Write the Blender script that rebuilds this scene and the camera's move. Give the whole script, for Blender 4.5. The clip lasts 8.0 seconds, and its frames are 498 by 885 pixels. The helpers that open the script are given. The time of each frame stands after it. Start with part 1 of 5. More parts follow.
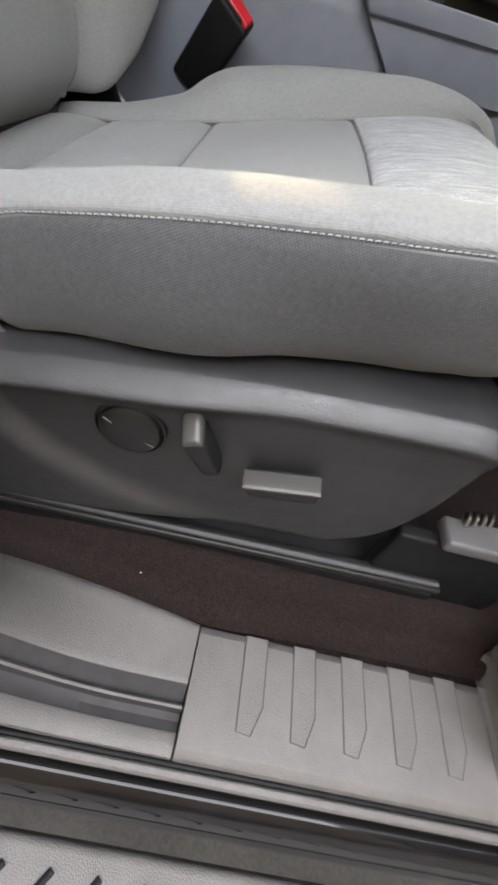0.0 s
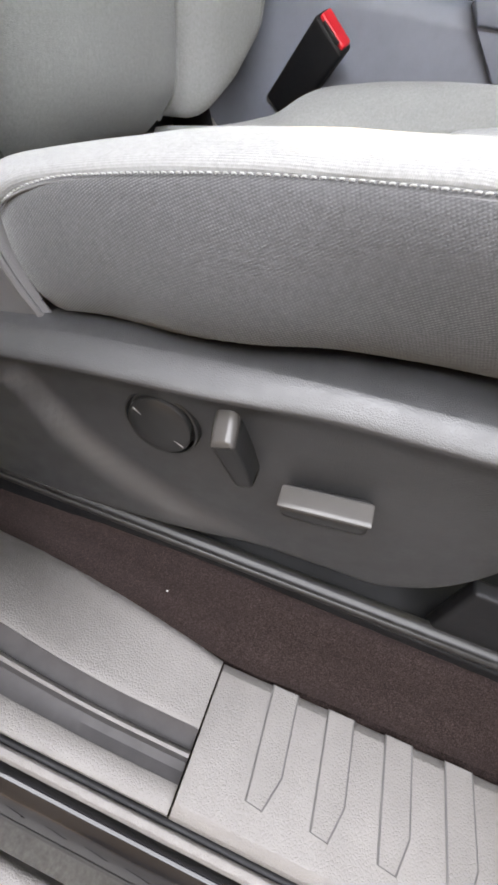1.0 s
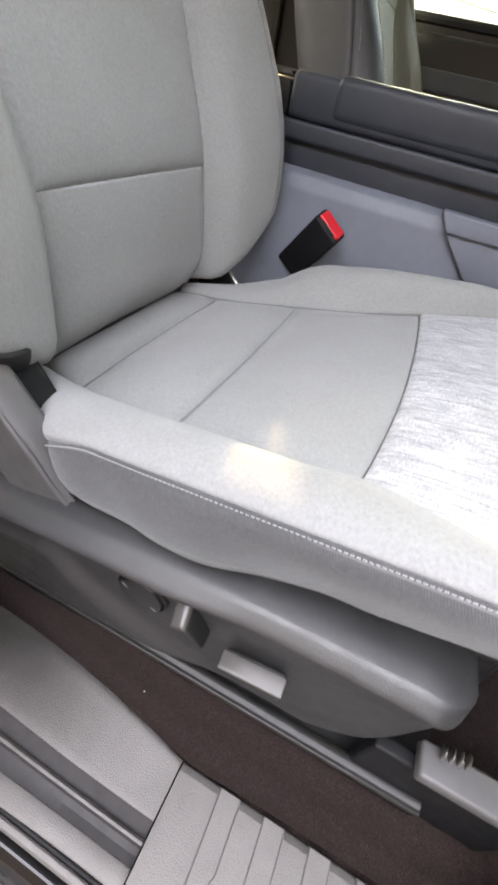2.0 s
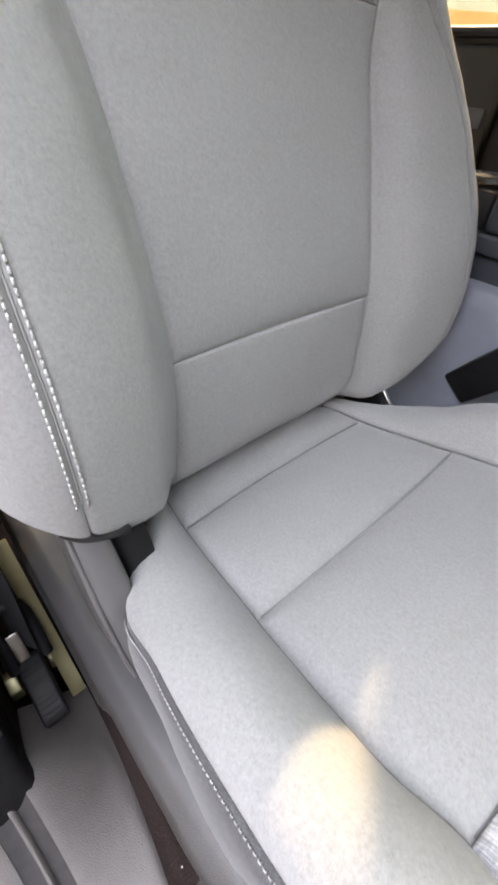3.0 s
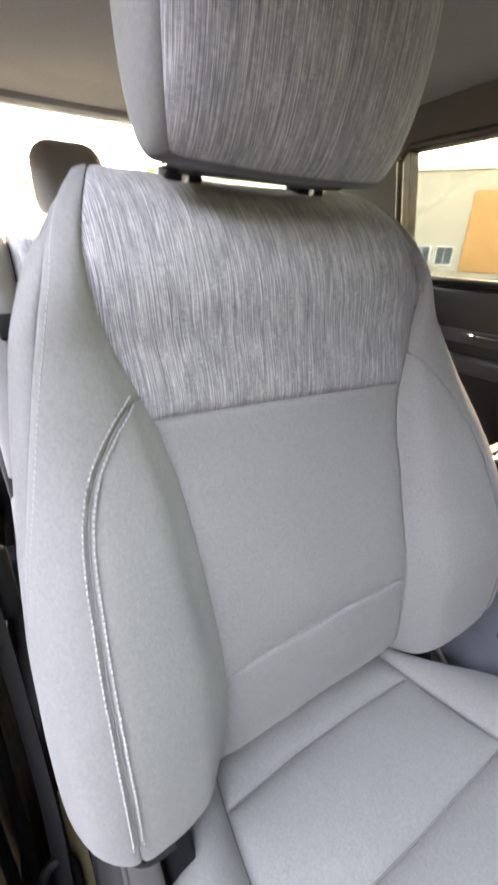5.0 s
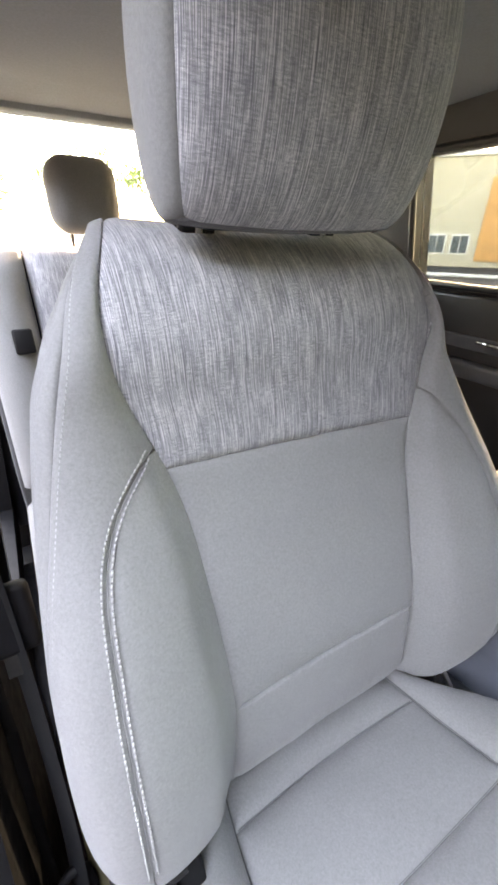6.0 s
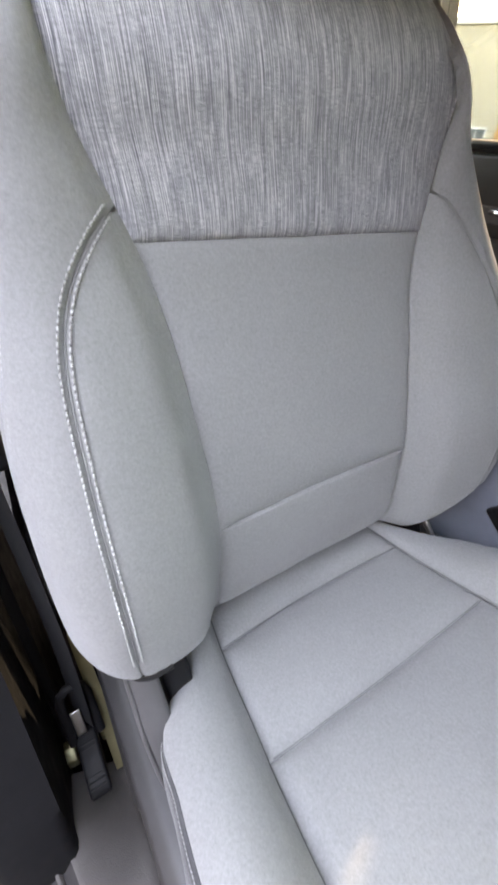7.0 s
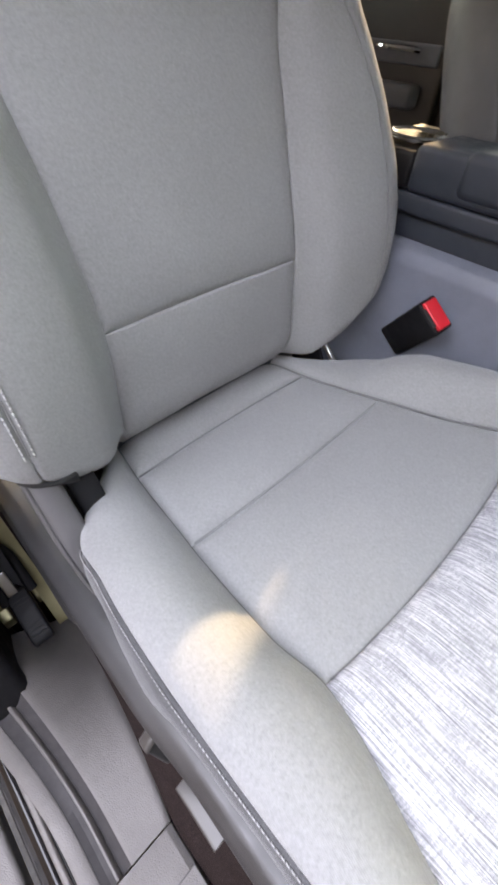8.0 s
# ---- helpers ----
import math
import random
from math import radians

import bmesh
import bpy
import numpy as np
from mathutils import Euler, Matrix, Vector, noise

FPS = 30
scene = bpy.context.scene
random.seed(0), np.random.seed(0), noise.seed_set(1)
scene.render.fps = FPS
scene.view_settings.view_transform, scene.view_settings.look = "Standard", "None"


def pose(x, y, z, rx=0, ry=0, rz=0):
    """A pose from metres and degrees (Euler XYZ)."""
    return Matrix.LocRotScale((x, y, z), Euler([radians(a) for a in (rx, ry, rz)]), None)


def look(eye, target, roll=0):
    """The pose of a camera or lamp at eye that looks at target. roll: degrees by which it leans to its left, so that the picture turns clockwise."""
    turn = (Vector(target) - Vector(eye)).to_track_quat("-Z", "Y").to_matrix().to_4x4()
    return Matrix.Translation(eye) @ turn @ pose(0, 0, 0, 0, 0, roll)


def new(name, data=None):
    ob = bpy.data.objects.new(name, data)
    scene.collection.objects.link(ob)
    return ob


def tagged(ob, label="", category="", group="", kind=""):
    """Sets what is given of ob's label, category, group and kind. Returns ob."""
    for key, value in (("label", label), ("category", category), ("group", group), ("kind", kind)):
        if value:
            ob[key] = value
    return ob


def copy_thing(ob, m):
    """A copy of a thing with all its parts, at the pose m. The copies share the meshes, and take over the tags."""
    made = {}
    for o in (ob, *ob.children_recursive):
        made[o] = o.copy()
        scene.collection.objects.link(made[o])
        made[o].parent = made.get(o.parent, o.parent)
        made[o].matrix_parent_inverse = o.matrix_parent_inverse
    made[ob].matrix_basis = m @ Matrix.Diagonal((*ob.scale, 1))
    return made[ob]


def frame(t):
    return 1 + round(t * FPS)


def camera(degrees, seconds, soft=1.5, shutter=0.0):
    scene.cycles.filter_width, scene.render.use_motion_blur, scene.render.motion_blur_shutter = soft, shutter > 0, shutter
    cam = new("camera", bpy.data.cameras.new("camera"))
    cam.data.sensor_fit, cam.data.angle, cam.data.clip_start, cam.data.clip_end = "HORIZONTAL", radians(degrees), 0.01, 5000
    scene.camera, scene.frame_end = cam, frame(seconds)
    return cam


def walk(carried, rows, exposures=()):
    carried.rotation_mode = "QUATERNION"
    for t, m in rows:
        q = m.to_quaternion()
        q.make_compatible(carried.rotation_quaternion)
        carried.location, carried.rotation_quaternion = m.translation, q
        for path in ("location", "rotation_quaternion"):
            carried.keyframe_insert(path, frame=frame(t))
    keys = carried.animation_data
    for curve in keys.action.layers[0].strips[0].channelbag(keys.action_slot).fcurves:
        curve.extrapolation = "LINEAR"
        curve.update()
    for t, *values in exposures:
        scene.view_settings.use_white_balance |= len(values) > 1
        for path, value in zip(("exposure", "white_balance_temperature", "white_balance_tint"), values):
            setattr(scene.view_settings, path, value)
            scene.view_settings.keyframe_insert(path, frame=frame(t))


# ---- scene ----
cam = camera(63.7, 8.0, 3.0, 0.2)
PATH = [
    (0, (0.321, -0.478, 0.53), (0.447, 0.847, -0.963), 18.3),
    (0.5, (0.33, -0.456, 0.494), (0.154, 0.883, -0.981), 13.6),
    (1, (0.344, -0.459, 0.493), (0.098, 0.902, -0.952), 12.8),
    (1.2, (0.354, -0.459, 0.505), (0.104, 0.935, -0.908), 12.9),
    (2.3, (0.358, -0.393, 0.694), (-0.215, 0.966, -0.657), 12.5),
    (2.5, (0.336, -0.361, 0.696), (-0.388, 0.918, -0.661), 10.2),
    (3, (0.297, -0.301, 0.74), (-0.748, 0.762, -0.594), 5.9),
    (3.5, (0.287, -0.285, 0.781), (-0.975, 0.651, -0.456), 3.7),
    (4, (0.287, -0.28, 0.833), (-1.096, 0.651, -0.273), 2.8),
    (4.5, (0.282, -0.27, 0.893), (-1.172, 0.689, -0.088), 2.2),
    (5, (0.272, -0.267, 0.974), (-1.244, 0.694, 0.092), 1.5),
    (5.2, (0.269, -0.252, 1.034), (-1.276, 0.688, 0.178), 0.7),
    (6.3, (0.256, -0.263, 1.025), (-1.236, 0.612, 0.021), 1.5),
    (6.5, (0.258, -0.261, 0.996), (-1.199, 0.59, -0.078), 1.6),
    (7, (0.282, -0.266, 0.902), (-1.033, 0.588, -0.34), 2.6),
    (7.5, (0.321, -0.274, 0.844), (-0.807, 0.607, -0.552), 3.8),
    (8, (0.382, -0.284, 0.786), (-0.537, 0.701, -0.692), 4.3),
]
walk(cam, [(t, look(eye, target, roll)) for t, eye, target, roll in PATH], [(0.0, 5.72, 16600, 22), (0.4, 6.25, 16600, 22), (1.0, 6.40, 16400, 22), (2.3, 6.07, 15200, 26), (4.0, 6.22, 14200, 27), (5.0, 6.20, 13400, 26.5), (6.5, 6.20, 12400, 26), (8.0, 5.97, 13400, 28)])

# ---- light ----
world = bpy.data.worlds.new("sky")
scene.world = world
world.use_nodes = True
SUN_DIR = Vector((-0.505, 1.0, 0.485)).normalized()      # towards the sun
_wn, _wl = world.node_tree.nodes, world.node_tree.links
_sky = _wn.new("ShaderNodeTexSky")
_sky.sky_type = "NISHITA"
_sky.sun_disc = False
_sky.sun_elevation = math.asin(SUN_DIR.z)
_sky.sun_rotation = math.atan2(SUN_DIR.x, SUN_DIR.y)
_wl.new(_sky.outputs[0], _wn["Background"].inputs[0])
_wn["Background"].inputs[1].default_value = 0.15
_sun = bpy.data.lights.new("sun", "SUN")
_sun.energy, _sun.angle, _sun.color = 0.9, radians(0.9), (1.0, 0.965, 0.91)
new("sun", _sun).matrix_world = look((0, 0, 20), Vector((0, 0, 20)) - SUN_DIR)

# ---- materials ----


def mat_base(name, rough=0.6, metal=0.0, color=(0.5, 0.5, 0.5)):
    m = bpy.data.materials.new(name)
    m.use_nodes = True
    b = m.node_tree.nodes["Principled BSDF"]
    b.inputs["Base Color"].default_value = (*color, 1)
    b.inputs["Roughness"].default_value = rough
    b.inputs["Metallic"].default_value = metal
    return m, m.node_tree.nodes, m.node_tree.links, b


def n_noise(n, l, vec, scale, detail=3.0, rough=0.55, stretch=None):
    if stretch:
        mp = n.new("ShaderNodeMapping")
        mp.inputs["Scale"].default_value = stretch
        l.new(vec, mp.inputs["Vector"])
        vec = mp.outputs[0]
    t = n.new("ShaderNodeTexNoise")
    t.inputs["Scale"].default_value = scale
    t.inputs["Detail"].default_value = detail
    t.inputs["Roughness"].default_value = rough
    l.new(vec, t.inputs["Vector"])
    return t.outputs["Fac"]


def n_ramp(n, l, fac, stops):
    r = n.new("ShaderNodeValToRGB")
    el = r.color_ramp.elements
    for i, (p, c) in enumerate(stops):
        e = el[i] if i < 2 else el.new(p)
        e.position, e.color = p, (*c, 1)
    l.new(fac, r.inputs[0])
    return r.outputs[0]


def n_math(n, l, op, a, b):
    t = n.new("ShaderNodeMath")
    t.operation = op
    for i, v in enumerate((a, b)):
        if isinstance(v, (int, float)):
            t.inputs[i].default_value = v
        else:
            l.new(v, t.inputs[i])
    return t.outputs[0]


def n_mix(n, l, kind, fac, a, b):
    t = n.new("ShaderNodeMix")
    t.data_type, t.blend_type = "RGBA", kind
    if isinstance(fac, (int, float)):
        t.inputs[0].default_value = fac
    else:
        l.new(fac, t.inputs[0])
    for i, v in ((6, a), (7, b)):
        if isinstance(v, tuple):
            t.inputs[i].default_value = (*v, 1)
        else:
            l.new(v, t.inputs[i])
    return t.outputs[2]


def n_bump(n, l, b, height, strength, dist):
    t = n.new("ShaderNodeBump")
    t.inputs["Strength"].default_value = strength
    t.inputs["Distance"].default_value = dist
    l.new(height, t.inputs["Height"])
    l.new(t.outputs[0], b.inputs["Normal"])


def n_wave(n, l, vec, axis, period):
    t = n.new("ShaderNodeTexWave")
    t.wave_type, t.bands_direction, t.wave_profile = "BANDS", axis, "SIN"
    t.inputs["Scale"].default_value = 2 * math.pi / (20 * period)
    t.inputs["Distortion"].default_value = 0.0
    l.new(vec, t.inputs["Vector"])
    return t.outputs["Fac"]


def coords(n, kind):
    return n.new("ShaderNodeTexCoord").outputs[kind]


def fabric(name, lo, hi, weave=0.0011, twill=False, deep=0.045):
    """Plain woven seat cloth: fine weave, soft mottling of the nap."""
    m, n, l, b = mat_base(name, 0.92)
    uv, ob = coords(n, "UV"), coords(n, "Object")
    if twill:
        mp = n.new("ShaderNodeMapping")
        mp.inputs["Rotation"].default_value = (0, 0, radians(-26))
        l.new(uv, mp.inputs["Vector"])
        uv = mp.outputs[0]
        w = n_math(n, l, "MULTIPLY", n_wave(n, l, uv, "X", weave), n_math(n, l, "ADD", n_math(n, l, "MULTIPLY", n_wave(n, l, uv, "Y", weave * 1.15), 0.75), 0.25))
        w = n_math(n, l, "MULTIPLY", w, n_math(n, l, "ADD", n_math(n, l, "MULTIPLY", n_noise(n, l, uv, 1.0, 2, 0.6, (500, 400, 1)), 0.8), 0.5))
    else:
        w = n_math(n, l, "MULTIPLY", n_wave(n, l, uv, "X", weave), n_wave(n, l, uv, "Y", weave * 0.8))
    fine = n_noise(n, l, ob, 900, 2)
    mott = n_noise(n, l, ob, 330, 3, 0.75)
    base = n_ramp(n, l, mott, [(0.3, lo), (0.7, hi)])
    big = n_ramp(n, l, n_noise(n, l, ob, 9, 3), [(0.3, (0.96, 0.96, 0.96)), (0.7, (1.03, 1.03, 1.03))])
    base = n_mix(n, l, "MULTIPLY", 1.0, base, big)
    thread = n_ramp(n, l, w, [(0.0, (1 - deep,) * 3), (1.0, (1 + deep,) * 3)])
    base = n_mix(n, l, "MULTIPLY", 1.0, base, thread)
    grain = n_ramp(n, l, fine, [(0.25, (0.92, 0.92, 0.92)), (0.75, (1.06, 1.06, 1.06))])
    l.new(n_mix(n, l, "MULTIPLY", 1.0, base, grain), b.inputs["Base Color"])
    b.inputs["Sheen Weight"].default_value = 0.25
    b.inputs["Sheen Roughness"].default_value = 0.45
    h = n_math(n, l, "ADD", n_math(n, l, "MULTIPLY", w, 0.6), n_math(n, l, "MULTIPLY", fine, 0.9))
    n_bump(n, l, b, h, 0.5 if twill else 0.4, 0.0010)
    return m


def streaked(name):
    """Patterned cloth: light and dark yarns in broken streaks along the cloth, faint picks across."""
    m, n, l, b = mat_base(name, 0.9)
    uv = coords(n, "UV")
    sep, com = n.new("ShaderNodeSeparateXYZ"), n.new("ShaderNodeCombineXYZ")
    l.new(uv, sep.inputs[0])
    l.new(sep.outputs[0], com.inputs[0])
    l.new(n_math(n, l, "ADD", sep.outputs[1], n_math(n, l, "MULTIPLY", n_noise(n, l, uv, 1.0, 1, 0.5, (600, 0.3, 1)), 0.5)), com.inputs[1])
    uv = com.outputs[0]
    a = n_noise(n, l, uv, 1.0, 2, 0.6, (820, 15, 1))
    a2 = n_noise(n, l, uv, 1.0, 1, 0.5, (1900, 44, 1))
    c = n_noise(n, l, coords(n, "UV"), 1.0, 2, 0.6, (130, 700, 1))
    patch = n_math(n, l, "ADD", n_noise(n, l, coords(n, "UV"), 1.0, 3, 0.6, (42, 28, 1)), 0.5)
    f = n_math(n, l, "ADD", n_math(n, l, "MULTIPLY", a, 0.48), n_math(n, l, "MULTIPLY", a2, 0.42))
    f = n_math(n, l, "ADD", f, n_math(n, l, "MULTIPLY", n_math(n, l, "MULTIPLY", c, patch), 0.20))
    col = n_ramp(n, l, f, [(0.44, (0.128, 0.134, 0.147)), (0.495, (0.215, 0.221, 0.236)), (0.555, (0.300, 0.306, 0.320)), (0.59, (0.45, 0.455, 0.467)), (0.63, (0.66, 0.645, 0.655))])
    l.new(col, b.inputs["Base Color"])
    b.inputs["Sheen Weight"].default_value = 0.2
    w = n_wave(n, l, coords(n, "UV"), "Y", 0.0016)
    n_bump(n, l, b, n_math(n, l, "ADD", f, n_math(n, l, "MULTIPLY", w, 0.25)), 0.4, 0.0012)
    return m


def plastic(name, lo, hi, rough=0.5, grain=900, bump=0.35, dist=0.0006, cells=False, spec=0.5):
    """Moulded trim with a leather-like grain and faint scuffs."""
    m, n, l, b = mat_base(name, rough)
    ob = coords(n, "Object")
    if cells:
        v = n.new("ShaderNodeTexVoronoi")
        v.feature = "DISTANCE_TO_EDGE"
        v.inputs["Scale"].default_value = grain
        l.new(ob, v.inputs["Vector"])
        h = n_math(n, l, "MINIMUM", v.outputs["Distance"], 0.25)
    else:
        h = n_noise(n, l, ob, grain, 2)
    scuff = n_noise(n, l, ob, 14, 6, 0.7)
    l.new(n_ramp(n, l, scuff, [(0.3, lo), (0.72, hi)]), b.inputs["Base Color"])
    r = n_ramp(n, l, n_noise(n, l, ob, 45, 4), [(0.3, (rough - 0.08,) * 3), (0.7, (rough + 0.08,) * 3)])
    l.new(r, b.inputs["Roughness"])
    n_bump(n, l, b, h, bump, dist)
    b.inputs["Specular IOR Level"].default_value = spec
    return m


def plain(name, color, rough=0.5, metal=0.0, vary=0.12, scale=30, spec=0.5):
    m, n, l, b = mat_base(name, rough, metal)
    b.inputs["Specular IOR Level"].default_value = spec
    f = n_noise(n, l, coords(n, "Object"), scale, 4)
    lo, hi = tuple(c * (1 - vary) for c in color), tuple(min(1, c * (1 + vary)) for c in color)
    l.new(n_ramp(n, l, f, [(0.3, lo), (0.7, hi)]), b.inputs["Base Color"])
    return m


def carpet_mat():
    m, n, l, b = mat_base("carpet_pile", 0.97)
    ob = coords(n, "Object")
    f = n_noise(n, l, ob, 800, 3, 0.8)
    g = n_noise(n, l, ob, 90, 4, 0.75)
    col = n_ramp(n, l, f, [(0.34, (0.008, 0.0050, 0.0047)), (0.52, (0.021, 0.0132, 0.0125)), (0.72, (0.062, 0.0410, 0.0385))])
    l.new(n_mix(n, l, "MULTIPLY", 0.7, col, n_ramp(n, l, g, [(0.3, (0.8, 0.8, 0.8)), (0.7, (1.15, 1.15, 1.15))])), b.inputs["Base Color"])
    b.inputs["Specular IOR Level"].default_value = 0.12
    n_bump(n, l, b, n_math(n, l, "ADD", f, n_math(n, l, "MULTIPLY", n_noise(n, l, ob, 420, 3, 0.7), 1.2)), 0.5, 0.0016)
    return m


def glass_mat(name="window_glass", tint=(0.78, 0.84, 0.82)):
    m, n, l, b = mat_base(name, 0.02)
    out = n["Material Output"]
    tr, gl, mx, fr = n.new("ShaderNodeBsdfTransparent"), n.new("ShaderNodeBsdfGlossy"), n.new("ShaderNodeMixShader"), n.new("ShaderNodeFresnel")
    tr.inputs[0].default_value = (*tint, 1)
    gl.inputs["Roughness"].default_value = 0.02
    fr.inputs[0].default_value = 1.45
    l.new(fr.outputs[0], mx.inputs[0])
    l.new(tr.outputs[0], mx.inputs[1])
    l.new(gl.outputs[0], mx.inputs[2])
    l.new(mx.outputs[0], out.inputs[0])
    return m


CLOTH = fabric("grey_cloth", (0.226, 0.229, 0.229), (0.296, 0.297, 0.296))
# Darkened to carry the shade below the headrest in its colour.
CLOTH_SHADED = fabric("shaded_underside_cloth", (0.070, 0.070, 0.074), (0.110, 0.110, 0.114))
# Kept darker than the seat cloth: the flank's shade is in this colour.
CLOTH_SIDE = fabric("shaded_twill_cloth", (0.062, 0.063, 0.066), (0.092, 0.093, 0.096), 0.0014, True, 0.22)
STREAK = streaked("streaked_cloth")
THREAD = plain("pale_thread", (0.42, 0.42, 0.412), 0.8)
SEAM = plain("seam_cord", (0.15, 0.15, 0.152), 0.95)
SEAM_PALE = plain("pale_seam_cord", (0.24, 0.24, 0.24), 0.95)
TRIM = plastic("charcoal_trim", (0.0135, 0.0152, 0.0185), (0.0188, 0.0210, 0.0250), 0.36, 680, 0.5, 0.0007, True, spec=0.9)
TRIM_MID = plastic("grey_trim", (0.080, 0.077, 0.078), (0.105, 0.101, 0.103), 0.42, 700, 0.45, 0.0007, True)
TRIM_GREY = plastic("slate_trim", (0.132, 0.146, 0.180), (0.168, 0.184, 0.222), 0.5, 800, 0.35, 0.0006, True)
SILL = plastic("sill_trim", (0.132, 0.122, 0.116), (0.164, 0.152, 0.145), 0.44, 380, 0.75, 0.0012, True, spec=0.35)
DARK = plastic("black_trim", (0.006, 0.006, 0.007), (0.011, 0.011, 0.012), 0.55, 900, 0.3, 0.0005, spec=0.2)
# Same plastic as the recliner cover, darkened to carry the face's shade.
SHIELD = plastic("shaded_shield_trim", (0.0185, 0.0182, 0.0194), (0.0250, 0.0246, 0.0260), 0.44, 760, 0.6, 0.0007, True, spec=0.95)
LIP = plain("worn_black_steel", (0.016, 0.0150, 0.0145), 0.46, 0.0, 0.3, 120)
# Darkened sill tone that stands in for shade between the ledges.
CHANNEL_SHADE = plain("channel_shade", (0.045, 0.042, 0.043), 0.6, 0.0, 0.15, 60, 0.25)
SATIN = plain("satin_cap", (0.058, 0.053, 0.050), 0.28, 0.0, 0.06)
SLATE = plastic("dark_slate_vinyl", (0.021, 0.026, 0.035), (0.031, 0.037, 0.047), 0.5, 700, 0.35, 0.0006, True)
# Darkened stand-in for the shade on the driver seat's tunnel side.
SIDE_SHADE = plastic("shaded_seat_side", (0.045, 0.046, 0.050), (0.062, 0.063, 0.068), 0.55, 500, 0.35, 0.0006, True)
KNOB = plain("knob_face", (0.012, 0.0118, 0.012), 0.34, 0.0, 0.1)
GLOSS = plain("black_paint", (0.008, 0.008, 0.009), 0.06, 0.0, 0.2)
n_bump(GLOSS.node_tree.nodes, GLOSS.node_tree.links, GLOSS.node_tree.nodes["Principled BSDF"], n_noise(GLOSS.node_tree.nodes, GLOSS.node_tree.links, coords(GLOSS.node_tree.nodes, "Object"), 5, 2), 0.5, 0.006)
STEEL = plain("steel", (0.55, 0.54, 0.52), 0.28, 1.0, 0.08)
BRASS = plain("zinc_plate", (0.30, 0.27, 0.16), 0.38, 0.8, 0.12)
CHROME = plain("chrome", (0.8, 0.8, 0.8), 0.1, 1.0, 0.03)
CARPET = carpet_mat()
RED = plain("red_button", (0.72, 0.02, 0.03), 0.35, 0.0, 0.05)
WEB = plain("belt_webbing", (0.010, 0.010, 0.011), 0.8, 0.0, 0.25, 300)
LINER = plain("headliner_cloth", (0.232, 0.258, 0.290), 0.95, 0.0, 0.08, 200)
GLASS = glass_mat()
GLASS_GREEN = glass_mat("windscreen_glass", (0.46, 0.57, 0.59))
# Unseen windscreen tinted extra dark to dim the light from ahead.
GLASS_SHADE = glass_mat("dimming_windscreen_glass", (0.20, 0.25, 0.26))
GLASS_DARK = glass_mat("privacy_glass", (0.34, 0.36, 0.35))
RIB_SHADE = plain("rib_shade", (0.075, 0.072, 0.07), 0.6, 0.0, 0.1)

# ---- mesh helpers ----


def finish(name, me, material, parent=None, label="", smooth=40):
    me.materials.append(material)
    me.polygons.foreach_set("use_smooth", [True] * len(me.polygons))
    if smooth:
        me.set_sharp_from_angle(angle=radians(smooth))
    ob = new(name, me)
    ob.parent = parent
    if label:
        tagged(ob, label)
    return ob


def part(name, bm, material, parent=None, label="", smooth=40):
    me = bpy.data.meshes.new(name)
    bmesh.ops.recalc_face_normals(bm, faces=bm.faces)
    bm.to_mesh(me)
    bm.free()
    return finish(name, me, material, parent, label, smooth)


def thing(name, label, category, group="", kind="", at=(0, 0, 0)):
    ob = new(name)
    ob.location = at
    return tagged(ob, label, category, group, kind)


def box(size, bevel=0.0, m=None, seg=3):
    bm = bmesh.new()
    bmesh.ops.create_cube(bm, size=1.0)
    bmesh.ops.scale(bm, vec=size, verts=bm.verts)
    if bevel:
        bmesh.ops.bevel(bm, geom=list(bm.edges), offset=bevel, segments=seg, profile=0.5, affect="EDGES")
    if m:
        bmesh.ops.transform(bm, matrix=m, verts=bm.verts)
    return bm


def slab(lo, hi, bevel=0.0, seg=3):
    """A block between two corners."""
    lo, hi = Vector(lo), Vector(hi)
    return box(hi - lo, bevel, Matrix.Translation((lo + hi) / 2), seg)


def prism(outline, y0, y1, bevel=0.0, axis="y", seg=3):
    """A plate with the given outline (two numbers a corner) between two planes of an axis."""
    bm = bmesh.new()
    put = {"y": lambda a, b, c: (a, c, b), "x": lambda a, b, c: (c, a, b), "z": lambda a, b, c: (a, b, c)}[axis]
    low = [bm.verts.new(put(a, b, y0)) for a, b in outline]
    top = [bm.verts.new(put(a, b, y1)) for a, b in outline]
    bm.faces.new(low)
    f = bm.faces.new(top[::-1])
    k = len(outline)
    for i in range(k):
        bm.faces.new((low[i], top[i], top[(i + 1) % k], low[(i + 1) % k]))
    if bevel:
        bmesh.ops.bevel(bm, geom=list(bm.edges), offset=bevel, segments=seg, profile=0.5, affect="EDGES")
    return bm


def lathe(profile, steps=40, m=None, bm=None):
    """Radius and height pairs turned about z."""
    bm = bm or bmesh.new()
    rings = []
    for r, h in profile:
        ring = [bm.verts.new((r * math.cos(2 * math.pi * i / steps), r * math.sin(2 * math.pi * i / steps), h)) for i in range(steps)]
        rings.append(ring)
    for a, b in zip(rings, rings[1:]):
        for i in range(steps):
            bm.faces.new((a[i], a[(i + 1) % steps], b[(i + 1) % steps], b[i]))
    bm.faces.new(rings[0][::-1])
    bm.faces.new(rings[-1])
    if m:
        bmesh.ops.transform(bm, matrix=m, verts=[v for ring in rings for v in ring])
    return bm


